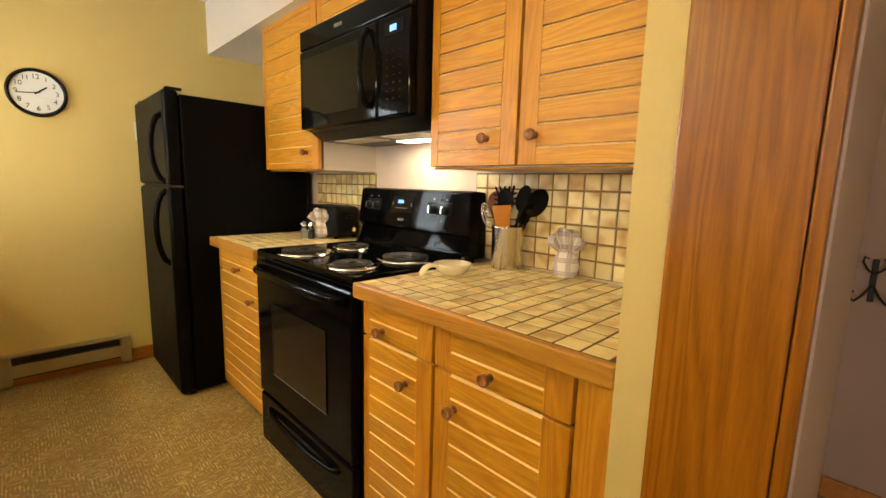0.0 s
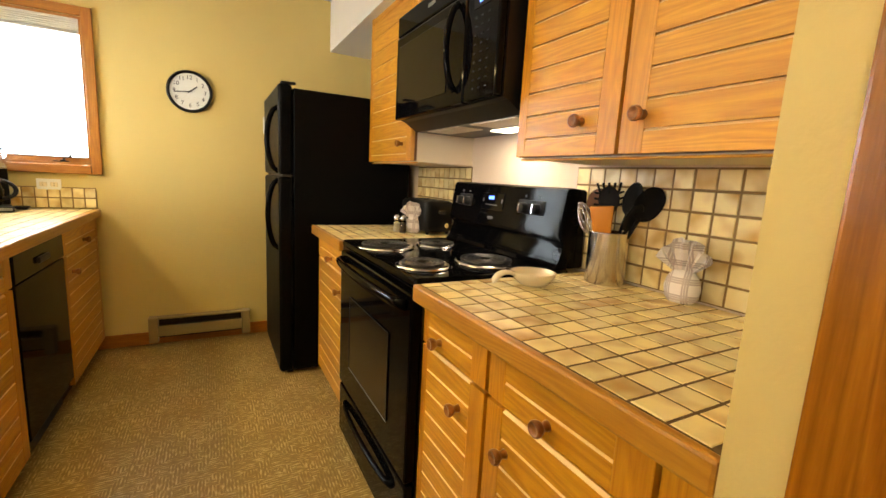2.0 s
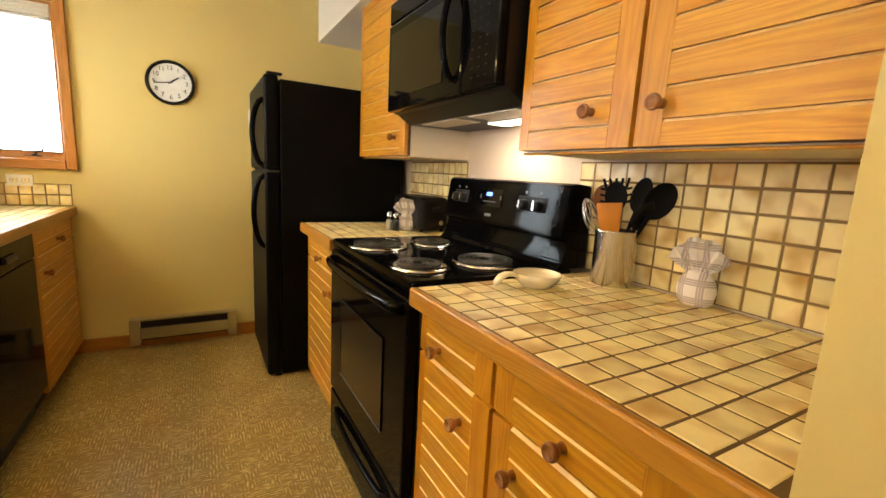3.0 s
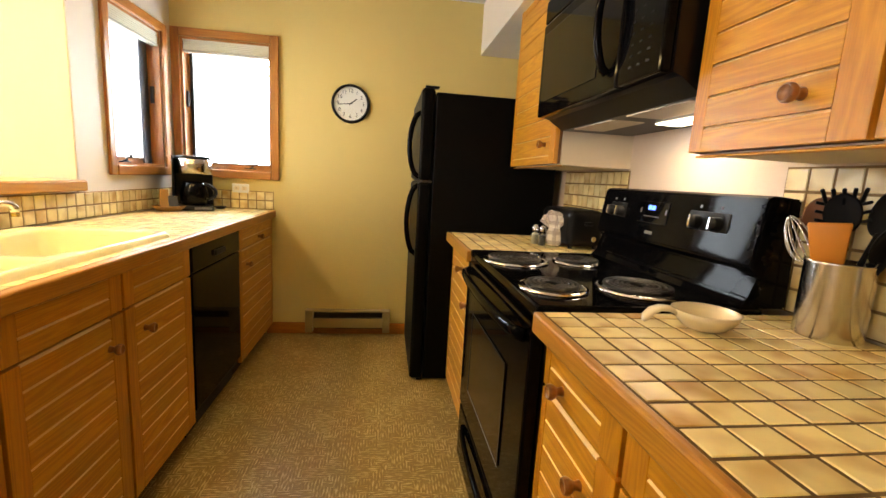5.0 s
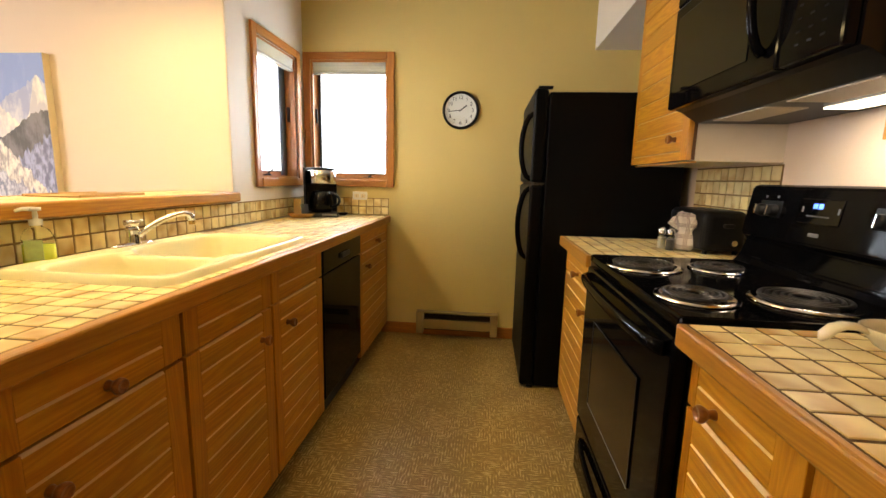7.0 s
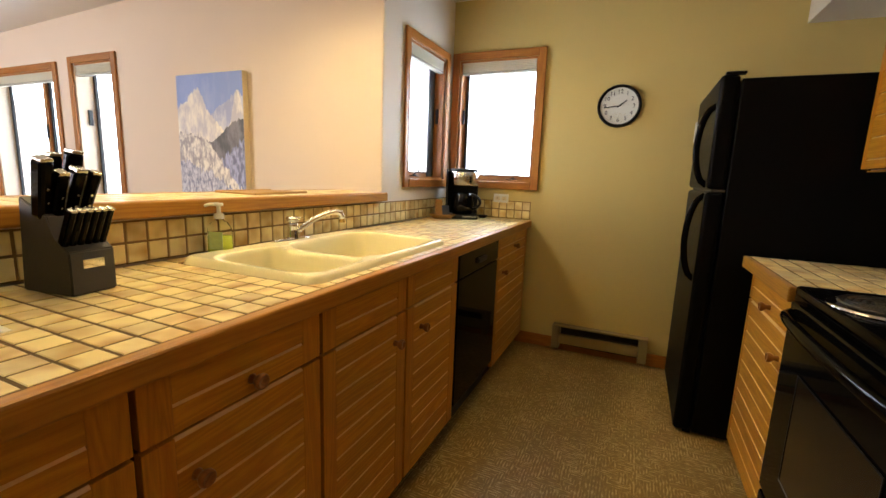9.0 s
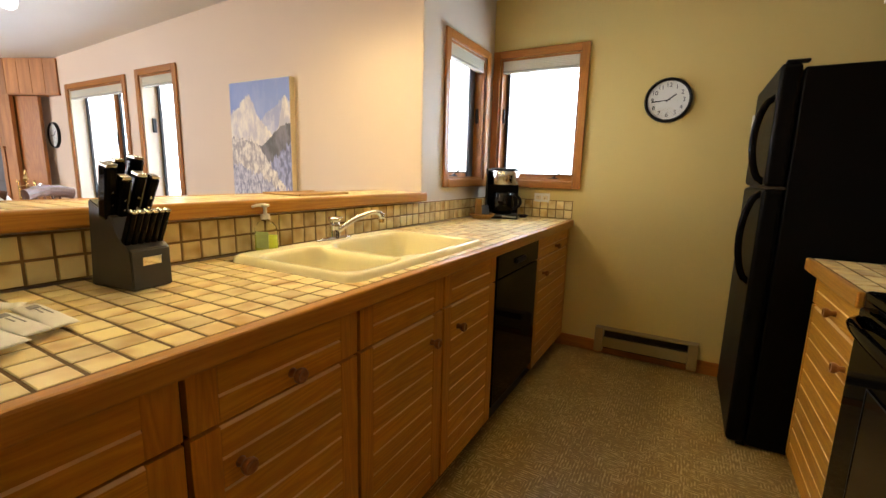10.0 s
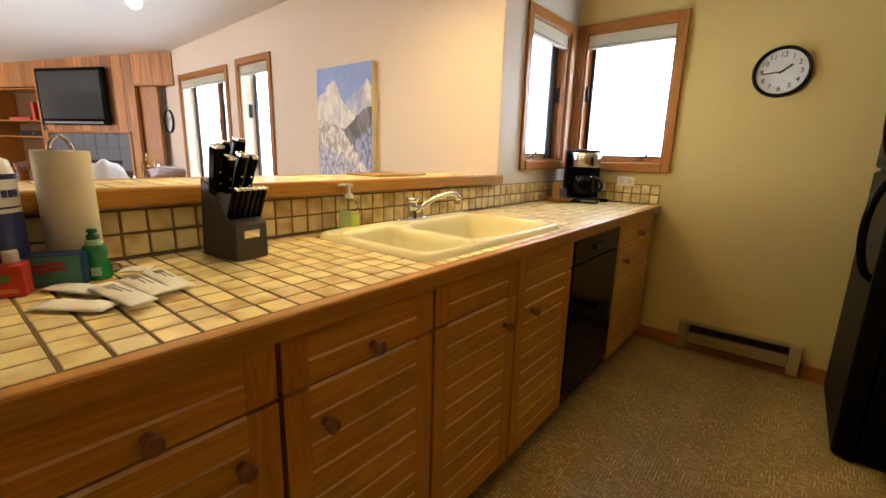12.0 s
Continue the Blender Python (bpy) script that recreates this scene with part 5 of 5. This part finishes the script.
# sachets in a loose pile
SACHET = mat("white_sachet_film", (0.88, 0.87, 0.83), 0.32, bump=0.35, scale=70, vary=0.05)
INK = mat("grey_ink", (0.30, 0.30, 0.32), 0.5)


def sachet(x, y, z, turn, tip, label, ink=True, w=0.100, h=0.052):
    root = thing("sachet", pose(x, y, z, tip, 0, turn), label, "sachet", "sachets on the counter")
    bm = bmesh.new()
    nx, ny = 20, 10
    rows = []
    for s in (1, -1):
        g = []
        for i in range(nx + 1):
            g.append([])
            for j in range(ny + 1):
                u, v = i / nx * 2 - 1, j / ny * 2 - 1
                puff = 0.0062 * max(0, 1 - u ** 4) * max(0, 1 - v * v) ** 0.7 * (1 + 0.3 * math.sin(6 * u + x * 90))
                crimp = 0.0012 * math.sin(j * 3.0 + i) if abs(u) > 0.86 else 0
                g[i].append(bm.verts.new((u * w / 2, v * h / 2, 0.004 + s * (puff * (1 if s > 0 else 0.35) + 0.0004) + crimp)))
        for i in range(nx):
            for j in range(ny):
                bm.faces.new((g[i][j], g[i + 1][j], g[i + 1][j + 1], g[i][j + 1]))
    bmesh.ops.remove_doubles(bm, verts=bm.verts, dist=0.0009)
    smooth(part("film", bm, SACHET, root))
    if ink:
        part("print_bar", box(-0.052, -0.030, -0.008, 0.008, 0.0112, 0.0120), INK, root)
        for k, (x0, x1) in enumerate(((-0.022, 0.030), (-0.022, 0.012))):
            part("print_bar", box(x0, x1, 0.004 - k * 0.008, 0.0062 - k * 0.008, 0.0118, 0.0126), INK, root)
    return root


sachet(-0.560, 0.728, COUNTER + 0.012, 8, 4, "white printed foil sachet lying in a pile", True, 0.175, 0.046)
sachet(-0.598, 0.776, COUNTER + 0.010, 4, 5, "white printed foil sachet lying in a pile", True, 0.165, 0.042)
sachet(-0.625, 0.822, COUNTER + 0.008, 0, 4, "white printed foil sachet lying in a pile", True, 0.190, 0.042)
sachet(-0.738, 0.800, COUNTER + 0.009, 52, 6, "plain white paper packet on the pile", False, 0.062, 0.030)
sachet(-0.572, 0.664, COUNTER + 0.003, 38, 2, "plain white folded wipe beside the pile", False, 0.130, 0.050)
sachet(-0.655, 0.705, COUNTER + 0.003, 28, -2, "plain white folded wipe under the pile", False, 0.200, 0.055)

# placemat-like tray on the bar ledge
tr = thing("serving_tray", pose(-1.10, 1.90, 1.0730, 0, 0, 4), "flat tan tray lying on the bar ledge", "tray")
part("tray_base", box(-0.10, 0.10, -0.15, 0.15, 0.0005, 0.006, 0.002), WICKER, tr)
for x0, x1 in ((-0.105, -0.098), (0.098, 0.105)):
    part("tray_rim", box(x0, x1, -0.155, 0.155, 0.0005, 0.010, 0.002), WICKER, tr)

# coat hook in the hall
IRON = mat("dark_iron", (0.02, 0.013, 0.009), 0.45, 0.6, vary=0.3)
hk = thing("coat_hook", pose(2.2985, 0.150, 0.885, 0, 0, -90), "dark scrolled iron coat hook on the hall wall", "hook")
part("back_plate", box(-0.009, 0.009, -0.005, -0.0005, -0.075, 0.085, 0.003), IRON, hk)
bm = bmesh.new()
for k in (-1, 1):
    tube([(0.0, -0.006, -0.01), (0.022 * k, -0.025, -0.05), (0.042 * k, -0.045, -0.072), (0.058 * k, -0.060, -0.058), (0.056 * k, -0.062, -0.036), (0.045 * k, -0.060, -0.034)], 0.0042, 8, bm)
    tube([(0.0, -0.006, 0.03), (0.018 * k, -0.022, 0.045), (0.034 * k, -0.040, 0.075), (0.030 * k, -0.042, 0.095), (0.020 * k, -0.040, 0.088)], 0.0038, 8, bm)
part("scrolled_prong", bm, IRON, hk)

# ---- dining and living room seen over the ledge ----
# painting: a snowy peak in relief-thin layers
PW, PH = 0.607, 0.90
pt = thing("mountain_painting", pose(-2.518, DINING - 0.002, 0.865), "unframed canvas of a snowy peak above frosted trees", "painting")
part("canvas", box(0, PW, -0.040, 0, 0, PH, 0.003), mat("canvas_edge", (0.66, 0.56, 0.36), 0.8, bump=0.3, scale=400), pt, "cream wrapped canvas")


def paint_layer(name, color, edge, y, color2=None, scale=30.0, rough_edge=0.0):
    """A thin sheet that fills the canvas up to the line edge(u), 0 to 1 across."""
    bm = bmesh.new()
    n = 90
    low, high = [], []
    for i in range(n + 1):
        u = i / n
        z = min(max(edge(u) + rough_edge * noise.noise(Vector((u * 40, y * 900, 2.0))), 0.004), 0.997) * PH
        low.append(bm.verts.new((u * PW, y, 0.0)))
        high.append(bm.verts.new((u * PW, y, z)))
    for i in range(n):
        bm.faces.new((low[i], low[i + 1], high[i + 1], high[i]))
    m = mat(name, color, 0.7, vary=0.0)
    if color2:
        nn, ll = m.node_tree.nodes, m.node_tree.links
        tc, mp, no, rp = nn.new("ShaderNodeTexCoord"), nn.new("ShaderNodeMapping"), nn.new("ShaderNodeTexNoise"), nn.new("ShaderNodeValToRGB")
        mp.inputs["Scale"].default_value = (1.0, 1.0, 0.45)
        no.inputs["Scale"].default_value, no.inputs["Detail"].default_value, no.inputs["Roughness"].default_value = scale, 5, 0.65
        rp.color_ramp.elements[0].position, rp.color_ramp.elements[1].position = 0.42, 0.58
        rp.color_ramp.elements[0].color, rp.color_ramp.elements[1].color = (*color, 1), (*color2, 1)
        ll.new(tc.outputs["Object"], mp.inputs[0]), ll.new(mp.outputs[0], no.inputs[0])
        ll.new(no.outputs[0], rp.inputs[0]), ll.new(rp.outputs[0], nn["Principled BSDF"].inputs["Base Color"])
    return part("painted_layer", bm, m, pt)


def hump(u, c, w, h):
    return h * math.exp(-((u - c) / w) ** 2)


paint_layer("painted_sky", (0.30, 0.41, 0.78), lambda u: 1.0, -0.0405, (0.40, 0.50, 0.82), 4)
paint_layer("painted_far_ridge", (0.74, 0.76, 0.86), lambda u: 0.67 + hump(u, 0.92, 0.20, 0.19) + hump(u, 0.64, 0.12, 0.07), -0.0409, (0.42, 0.48, 0.72), 12, 0.022)
paint_layer("painted_snow_cap", (0.95, 0.92, 0.88), lambda u: 0.60 + hump(u, 0.92, 0.09, 0.275) - 0.9 * max(0, 0.78 - u), -0.0411, (0.62, 0.62, 0.70), 16, 0.012)
paint_layer("painted_peak", (0.97, 0.94, 0.88), lambda u: 0.69 + hump(u, 0.24, 0.17, 0.15) + hump(u, 0.36, 0.11, 0.10) + hump(u, 0.02, 0.09, 0.06) - 0.55 * max(0, u - 0.55), -0.0413, (0.66, 0.65, 0.72), 11, 0.030)
paint_layer("painted_dark_slope", (0.13, 0.13, 0.15), lambda u: 0.55 + 0.24 * max(0, u - 0.52) + 0.03 * math.sin(9 * u), -0.0417, (0.26, 0.26, 0.30), 12, 0.016)
paint_layer("painted_blue_firs", (0.46, 0.51, 0.76), lambda u: 0.30 + 0.42 * max(0, u - 0.50) ** 0.8, -0.0419, (0.19, 0.21, 0.37), 42, 0.05)
paint_layer("painted_forest", (0.95, 0.92, 0.86), lambda u: 0.60 - 0.10 * u - 0.62 * max(0, u - 0.42), -0.0421, (0.42, 0.40, 0.45), 40, 0.055)
paint_layer("painted_shaded_trees", (0.74, 0.75, 0.85), lambda u: 0.40 - 0.20 * u - 0.25 * max(0, u - 0.6), -0.0425, (0.27, 0.30, 0.46), 46, 0.06)
paint_layer("painted_snow_foot", (0.86, 0.87, 0.92), lambda u: 0.085 + 0.035 * math.sin(5 * u + 1), -0.0429, (0.40, 0.47, 0.74), 12, 0.02)

# panelled fireplace wall at a slant: local x along it, local -y into the room
SLANT = Matrix.Translation((-5.316, DINING, 0)) @ Matrix.Rotation(radians(25), 4, "Z")


def fw(name, s0, s1, y0, y1, z0, z1, material, parent, bevel=0.0, label=""):
    """A box on the slanted wall; s runs away from the dining wall's corner."""
    s0, s1 = s0 * 0.935, s1 * 0.935
    return part(name, box(-s1, -s0, y0, y1, z0, z1, bevel), material, parent, label)


TOPZ = 2.225
pw = thing("wall_panelled", SLANT, "cedar board panelled fireplace wall", "wall", kind="structure")
for s in range(26):
    a = s * 0.155
    if a < 0.55:
        z0 = 1.885
    elif 0.70 < a < 2.15:
        z0 = 1.345
    elif a >= 2.15 and a < 3.2:
        z0 = 1.88
    else:
        z0 = 0.0
    fw("board", a + 0.002, a + 0.153, -0.018, 0.0, z0, TOPZ, CEDAR, pw, 0.003)
fw("wall_core", 0.62, 2.238, 0.001, 0.12, 1.345, TOPZ, GROOVE, pw)
fw("wall_core", 2.239, 3.206, 0.001, 0.12, 1.881, TOPZ, GROOVE, pw)
fw("wall_core", 3.207, 4.2, 0.001, 0.12, 0.0, TOPZ, GROOVE, pw)
fw("wall_core", 0.62, 0.78, 0.001, 0.12, 0.0, 1.345, GROOVE, pw)
fw("header_core", 0.0, 0.62, 0.001, 0.12, 1.885, TOPZ, GROOVE, pw)
fw("header_trim", -0.01, 0.62, -0.022, 0.10, 1.868, 1.884, TRIM_H, pw, 0.002)
fw("side_board", 0.60, 0.72, -0.022, 0.02, 0.0, 1.868, CEDAR, pw, 0.003)
# recess with a dark wooden door
rd = thing("door_recess", SLANT, "brown stained wooden door in the recess", "door", kind="structure")
fw("door_leaf", 0.315, 0.598, 0.030, 0.068, 0.0, 1.866, TRIM_V, rd, 0.004)
part("door_knob", lathe([(0, 0), (0.012, 0), (0.012, 0.03), (0.028, 0.045), (0.026, 0.06), (0, 0.066)], 16, m=pose(-0.335, 0.029, 0.95, 90)), CHROME, rd)
# mantel, slate surround, fire opening
fp = thing("fireplace", SLANT, "slate-tiled fireplace with a cedar mantel trim", "fireplace")
SLATETILE = mat("grey_slate", (0.10, 0.105, 0.115), 0.45, bump=0.5, scale=40, vary=0.2)
fw("mantel_shelf", 0.72, 2.24, -0.05, 0.0, 1.325, 1.345, TRIM_H, fp, 0.003)
fw("side_post", 0.735, 0.775, -0.03, 0.0, 0.0, 1.325, TRIM_V, fp, 0.003)
fw("side_post", 2.16, 2.20, -0.03, 0.0, 0.0, 1.325, TRIM_V, fp, 0.003)
fw("slate_bed", 0.775, 2.16, 0.004, 0.02, 0.0, 1.325, TOE, fp)
for r in range(6):
    for c in range(7):
        s0, z1 = 0.777 + c * 0.1975, 1.322 - r * 0.170
        if r > 1 and 1 <= c <= 5:
            continue
        fw("slate_tile", s0 + 0.002, s0 + 0.194, -0.006, 0.004, z1 - 0.167, z1, SLATETILE, fp, 0.002)
fw("firebox", 0.975, 1.96, 0.0, 0.02, 0.0, 0.98, TOE, fp)
fw("lintel", 0.96, 1.97, -0.012, 0.0, 0.965, 1.0, BLACKMAT, fp, 0.003)
# television
tv = thing("television", SLANT, "large black flat television mounted above the mantel", "television")
fw("tv_casing", 0.985, 2.115, -0.105, -0.045, 1.415, 2.075, BLACK, tv, 0.012)
fw("tv_screen", 1.03, 2.07, -0.108, -0.1055, 1.485, 2.035, mat("dark_screen", (0.035, 0.038, 0.042), 0.12, vary=0.05), tv, 0.0, "grey unlit screen")
fw("tv_mount", 1.4, 1.7, -0.045, -0.018, 1.6, 1.9, BLACKMAT, tv)
fw("tv_base_strip", 1.05, 2.05, -0.110, -0.1055, 1.43, 1.455, GREY, tv)
# bookshelf
bs = thing("built_in_shelf", SLANT, "built-in cedar bookshelf beside the fireplace", "bookshelf")
fw("shelf_side", 2.24, 2.275, -0.022, 0.28, 0.0, 1.88, TRIM_V, bs, 0.002)
fw("shelf_side", 3.17, 3.205, -0.022, 0.28, 0.0, 1.88, TRIM_V, bs, 0.002)
# Shelf back in dark groove wood; the recess's shade is in its colour.
fw("shelf_back", 2.275, 3.17, 0.27, 0.28, 0.0, 1.88, GROOVE, bs)
for z in (0.45, 0.85, 1.275, 1.475, 1.865):
    fw("shelf_board", 2.275, 3.17, -0.018, 0.27, z - 0.018, z, TRIM_H, bs, 0.002)
bkk = thing("red_book", SLANT, "red book upright on the shelf", "book", "books")
fw("cover", 2.42, 2.47, 0.02, 0.2, 1.4755, 1.70, RED, bkk, 0.002)
bk2 = thing("red_book", SLANT, "red book lying flat on the shelf", "book", "books")
fw("cover", 2.52, 2.92, 0.02, 0.2, 1.4755, 1.512, RED, bk2, 0.002)
dv = thing("media_player", SLANT, "small black media player on the shelf", "media player")
fw("player_case", 2.36, 2.76, 0.02, 0.22, 1.2755, 1.345, BLACKMAT, dv, 0.004)
fw("player_light", 2.50, 2.53, 0.0185, 0.0195, 1.30, 1.315, GREY, dv)

# dining chairs behind the ledge
CHAIRWOOD = wood("dark_chair_wood", (0.17, 0.065, 0.025), (0.08, 0.03, 0.012), "x", 0.4)


def dining_chair(m, label):
    ch = thing("dining_chair", m, label, "chair", "dining chairs")
    part("seat", box(-0.22, 0.22, -0.21, 0.21, 0.43, 0.462, 0.010), CHAIRWOOD, ch)
    for x in (-0.195, 0.195):
        part("leg", tube([(x, -0.18, 0.0), (x, -0.18, 0.43)], [0.015, 0.02], 10), CHAIRWOOD, ch)
        part("leg", tube([(x, 0.20, 0.0), (x, 0.19, 0.43), (x, 0.245, 0.93)], [0.016, 0.02, 0.016], 10), CHAIRWOOD, ch)
    part("top_rail", tube([(-0.21, 0.24, 0.93), (-0.1, 0.262, 0.955), (0, 0.268, 0.962), (0.1, 0.262, 0.955), (0.21, 0.24, 0.93)], 0.030, 10, flat=1.6), CHAIRWOOD, ch)
    part("back_rail", tube([(-0.2, 0.21, 0.66), (0, 0.235, 0.67), (0.2, 0.21, 0.66)], 0.016, 8), CHAIRWOOD, ch)
    for x in (-0.1, -0.035, 0.035, 0.1):
        part("spindle", tube([(x, 0.225, 0.66), (x, 0.262, 0.95)], 0.008, 8), CHAIRWOOD, ch)
    return ch


c1 = dining_chair(pose(-3.95, 2.12, 0, 0, 0, 118), "dark wooden dining chair behind the bar ledge")
copy_thing(c1, pose(-5.75, 1.42, 0, 0, 0, 90))
ch2 = copy_thing(c1, pose(-3.64, 1.41, 0, 0, 0, 80))
tagged(ch2, "dark wooden dining chair with a white throw over its back")
# white throw over the chair's back
bm = bmesh.new()
n = 28
rows = []
for i in range(n + 1):
    u = i / n * 2 - 1
    rows.append([])
    for j in range(15):
        v = j / 14 * 2 - 1
        top = 1.055 - 0.24 * abs(u) ** 3.0 + 0.012 * math.sin(9 * u) + 0.01 * math.sin(17 * u + 3 * v)
        rows[-1].append(bm.verts.new((u * 0.27, 0.262 + 0.095 * math.copysign(abs(v) ** 0.5, v), top - 0.42 * abs(v) ** 1.6)))
for i in range(n):
    for j in range(14):
        bm.faces.new((rows[i][j], rows[i + 1][j], rows[i + 1][j + 1], rows[i][j + 1]))
throw = part("throw_blanket", bm, mat("white_fleece", (0.74, 0.76, 0.80), 0.95, bump=0.8, scale=60, vary=0.1))
throw.matrix_world = pose(-3.64, 1.41, 0, 0, 0, 80)
smooth(throw)
tmod = throw.modifiers.new("thick", "SOLIDIFY")
tmod.thickness = 0.012
solid(throw, "white fleece throw draped over a chair back", "blanket")
# table between them
tb = thing("dining_table", pose(-4.75, 1.40, 0), "dark wooden dining table behind the bar", "table")
part("tabletop", box(-0.65, 0.65, -0.38, 0.38, 0.715, 0.75, 0.008), CHAIRWOOD, tb)
for x in (-0.56, 0.56):
    for y in (-0.30, 0.30):
        part("leg", tube([(x, y, 0), (x, y, 0.715)], [0.024, 0.034], 12), CHAIRWOOD, tb)

# brass fire tools
BRASS = mat("polished_brass", (0.72, 0.52, 0.22), 0.2, 1.0, vary=0.08)
ft = thing("fire_tools", SLANT @ pose(-0.36, -0.14, 0), "polished brass fireside tool stand", "fire tools")
part("stand_base", lathe([(0, 0), (0.10, 0), (0.09, 0.02), (0.02, 0.035), (0, 0.035)], 24), BRASS, ft)
part("stand_pole", tube([(0, 0, 0.03), (0, 0, 1.06)], 0.008, 8), BRASS, ft)
part("finial", lathe([(0, 0.99), (0.02, 1.0), (0.026, 1.02), (0.012, 1.05), (0.016, 1.07), (0.01, 1.10), (0, 1.12)], 16), BRASS, ft)
part("cross_arm", tube([(-0.10, 0, 0.93), (0, 0, 0.95), (0.10, 0, 0.93)], 0.008, 8), BRASS, ft)
for k in (-1, 1):
    part("tool", tube([(0.09 * k, 0, 0.25), (0.09 * k, 0, 0.98)], [0.012, 0.008], 8), BRASS, ft)
    part("tool_knob", lathe([(0, 0.97), (0.016, 0.98), (0.012, 1.0), (0, 1.005)], 12, m=pose(0.09 * k, 0, 0)), BRASS, ft)

# ---- tiles, last ----
def tile_mesh(w, h, t=0.004, c=0.0016):
    """A pillowed tile, its back on z = 0."""
    v, f = [], []
    for inset, z in ((0, 0), (0, t - c * 0.7), (c, t)):
        v += [(sx * (w / 2 - inset), sy * (h / 2 - inset), z) for sx, sy in ((-1, -1), (1, -1), (1, 1), (-1, 1))]
    for k in (0, 4):
        f += [(k + i, k + (i + 1) % 4, k + 4 + (i + 1) % 4, k + 4 + i) for i in range(4)]
    return v, f + [(8, 9, 10, 11)]


def lay_tiles(parent, spots, w, h, singly):
    """spots: matrices of tile centres; the first ones singly, the rest joined."""
    v, f = tile_mesh(w, h)
    me = bpy.data.meshes.new("tile")
    me.from_pydata(v, [], f)
    me.materials.append(TILE)
    for m in spots[:singly]:
        ob = new("tile", me)
        ob.parent, ob.matrix_basis = parent, m
    rest = spots[singly:]
    if rest:
        vv, ff = [], []
        for m in rest:
            k = len(vv)
            vv += [tuple(m @ Vector(p)) for p in v]
            ff += [tuple(k + i for i in q) for q in f]
        big = bpy.data.meshes.new("tiles")
        big.from_pydata(vv, [], ff)
        big.materials.append(TILES)
        ob = new("tiles", big)
        ob.parent = parent
        tagged(ob, "further glazed tiles", kind="stuff")


def jitter(m):
    return m @ pose(random.uniform(-0.0006, 0.0006), random.uniform(-0.0006, 0.0006), random.uniform(-0.0004, 0.0004), random.uniform(-0.15, 0.15), random.uniform(-0.15, 0.15), random.uniform(-0.4, 0.4))


def deck(x0, x1, y0, y1, nx, ny, z, hole=None):
    """Tile centres on a level top, from low y upwards."""
    px, py = (x1 - x0) / nx, (y1 - y0) / ny
    out = []
    for j in range(ny):
        for i in range(nx):
            x, y = x0 + (i + 0.5) * px, y0 + (j + 0.5) * py
            if hole and hole[0] < x < hole[1] and hole[2] < y < hole[3]:
                continue
            out.append(jitter(pose(x, y, z)))
    return out, px - 0.0062, py - 0.0062


ZT = COUNTER - 0.004
s, w, h = deck(0.815, RIGHT - 0.013, 0.468, 1.2325, 10, 13, ZT)
lay_tiles(TOP_B, s, w, h, 300)
# cut row at the stove
s, w, h = deck(0.815, RIGHT - 0.013, 1.2325, 1.271, 10, 1, ZT)
lay_tiles(TOP_B, s, w, h, 300)
s, w, h = deck(0.815, RIGHT - 0.013, 2.054, 2.658, 10, 10, ZT)
lay_tiles(TOP_A, s, w, h, 300)
s, w, h = deck(LEFT + 0.013, -0.318, 0.430, FAR - 0.0136, 10, 54, ZT, SINK)
lay_tiles(TOP_L, s, w, h, 300)
s, w, h = deck(LEFT + 0.013, -0.318, 0.002, 0.430, 10, 8, ZT)
lay_tiles(TOP_L, s, w, h, 0)
s, w, h = deck(LEFT - 0.299, LEFT + 0.011, -0.449, DINING - 0.006, 5, 52, 1.069)
lay_tiles(ledge, s[60:] + s[:60], w, h, 200)


def splash(name, m, length, nu, z0, nz, pitch, label):
    """A tiled strip on a wall: local x along the wall, local y up, local z out of the wall."""
    sp = thing(name, m, label, "backsplash", kind="structure")
    part("grout_bed", box(0, length, 0, nz * pitch + 0.002, 0.001, 0.006), GROUT_W, sp)
    pu = length / nu
    spots = [jitter(pose((i + 0.5) * pu, z0 + (k + 0.5) * pitch, 0.005)) for k in range(nz) for i in range(nu)]
    lay_tiles(sp, spots, pu - 0.0068, pitch - 0.0068, 300)
    return sp


UP_L = Matrix(((0, 0, -1, 0), (-1, 0, 0, 0), (0, 1, 0, 0), (0, 0, 0, 1)))
UP_R = Matrix(((0, 0, 1, 0), (1, 0, 0, 0), (0, 1, 0, 0), (0, 0, 0, 1)))
UP_F = Matrix(((1, 0, 0, 0), (0, 0, -1, 0), (0, 1, 0, 0), (0, 0, 0, 1)))
ZB = COUNTER + 0.003
splash("backsplash_right", Matrix.Translation((RIGHT, 1.357, ZB)) @ UP_L, 0.908, 15, 0, 6, 0.0585, "cream glazed tile backsplash with toasted corners")
splash("backsplash_corner", Matrix.Translation((RIGHT, 2.700, ZB)) @ UP_L, 0.630, 11, 0, 6, 0.0585, "cream glazed tile backsplash beside the fridge")
splash("backsplash_sink", Matrix.Translation((LEFT - 0.004, 0.0, ZB)) @ UP_R, FAR - 0.012, 59, 0, 2, 0.0600, "two rows of glazed tile behind the sink")
splash("backsplash_far", Matrix.Translation((LEFT + 0.012, FAR, ZB)) @ UP_F, 0.615, 11, 0, 2, 0.0600, "two rows of glazed tile under the window")
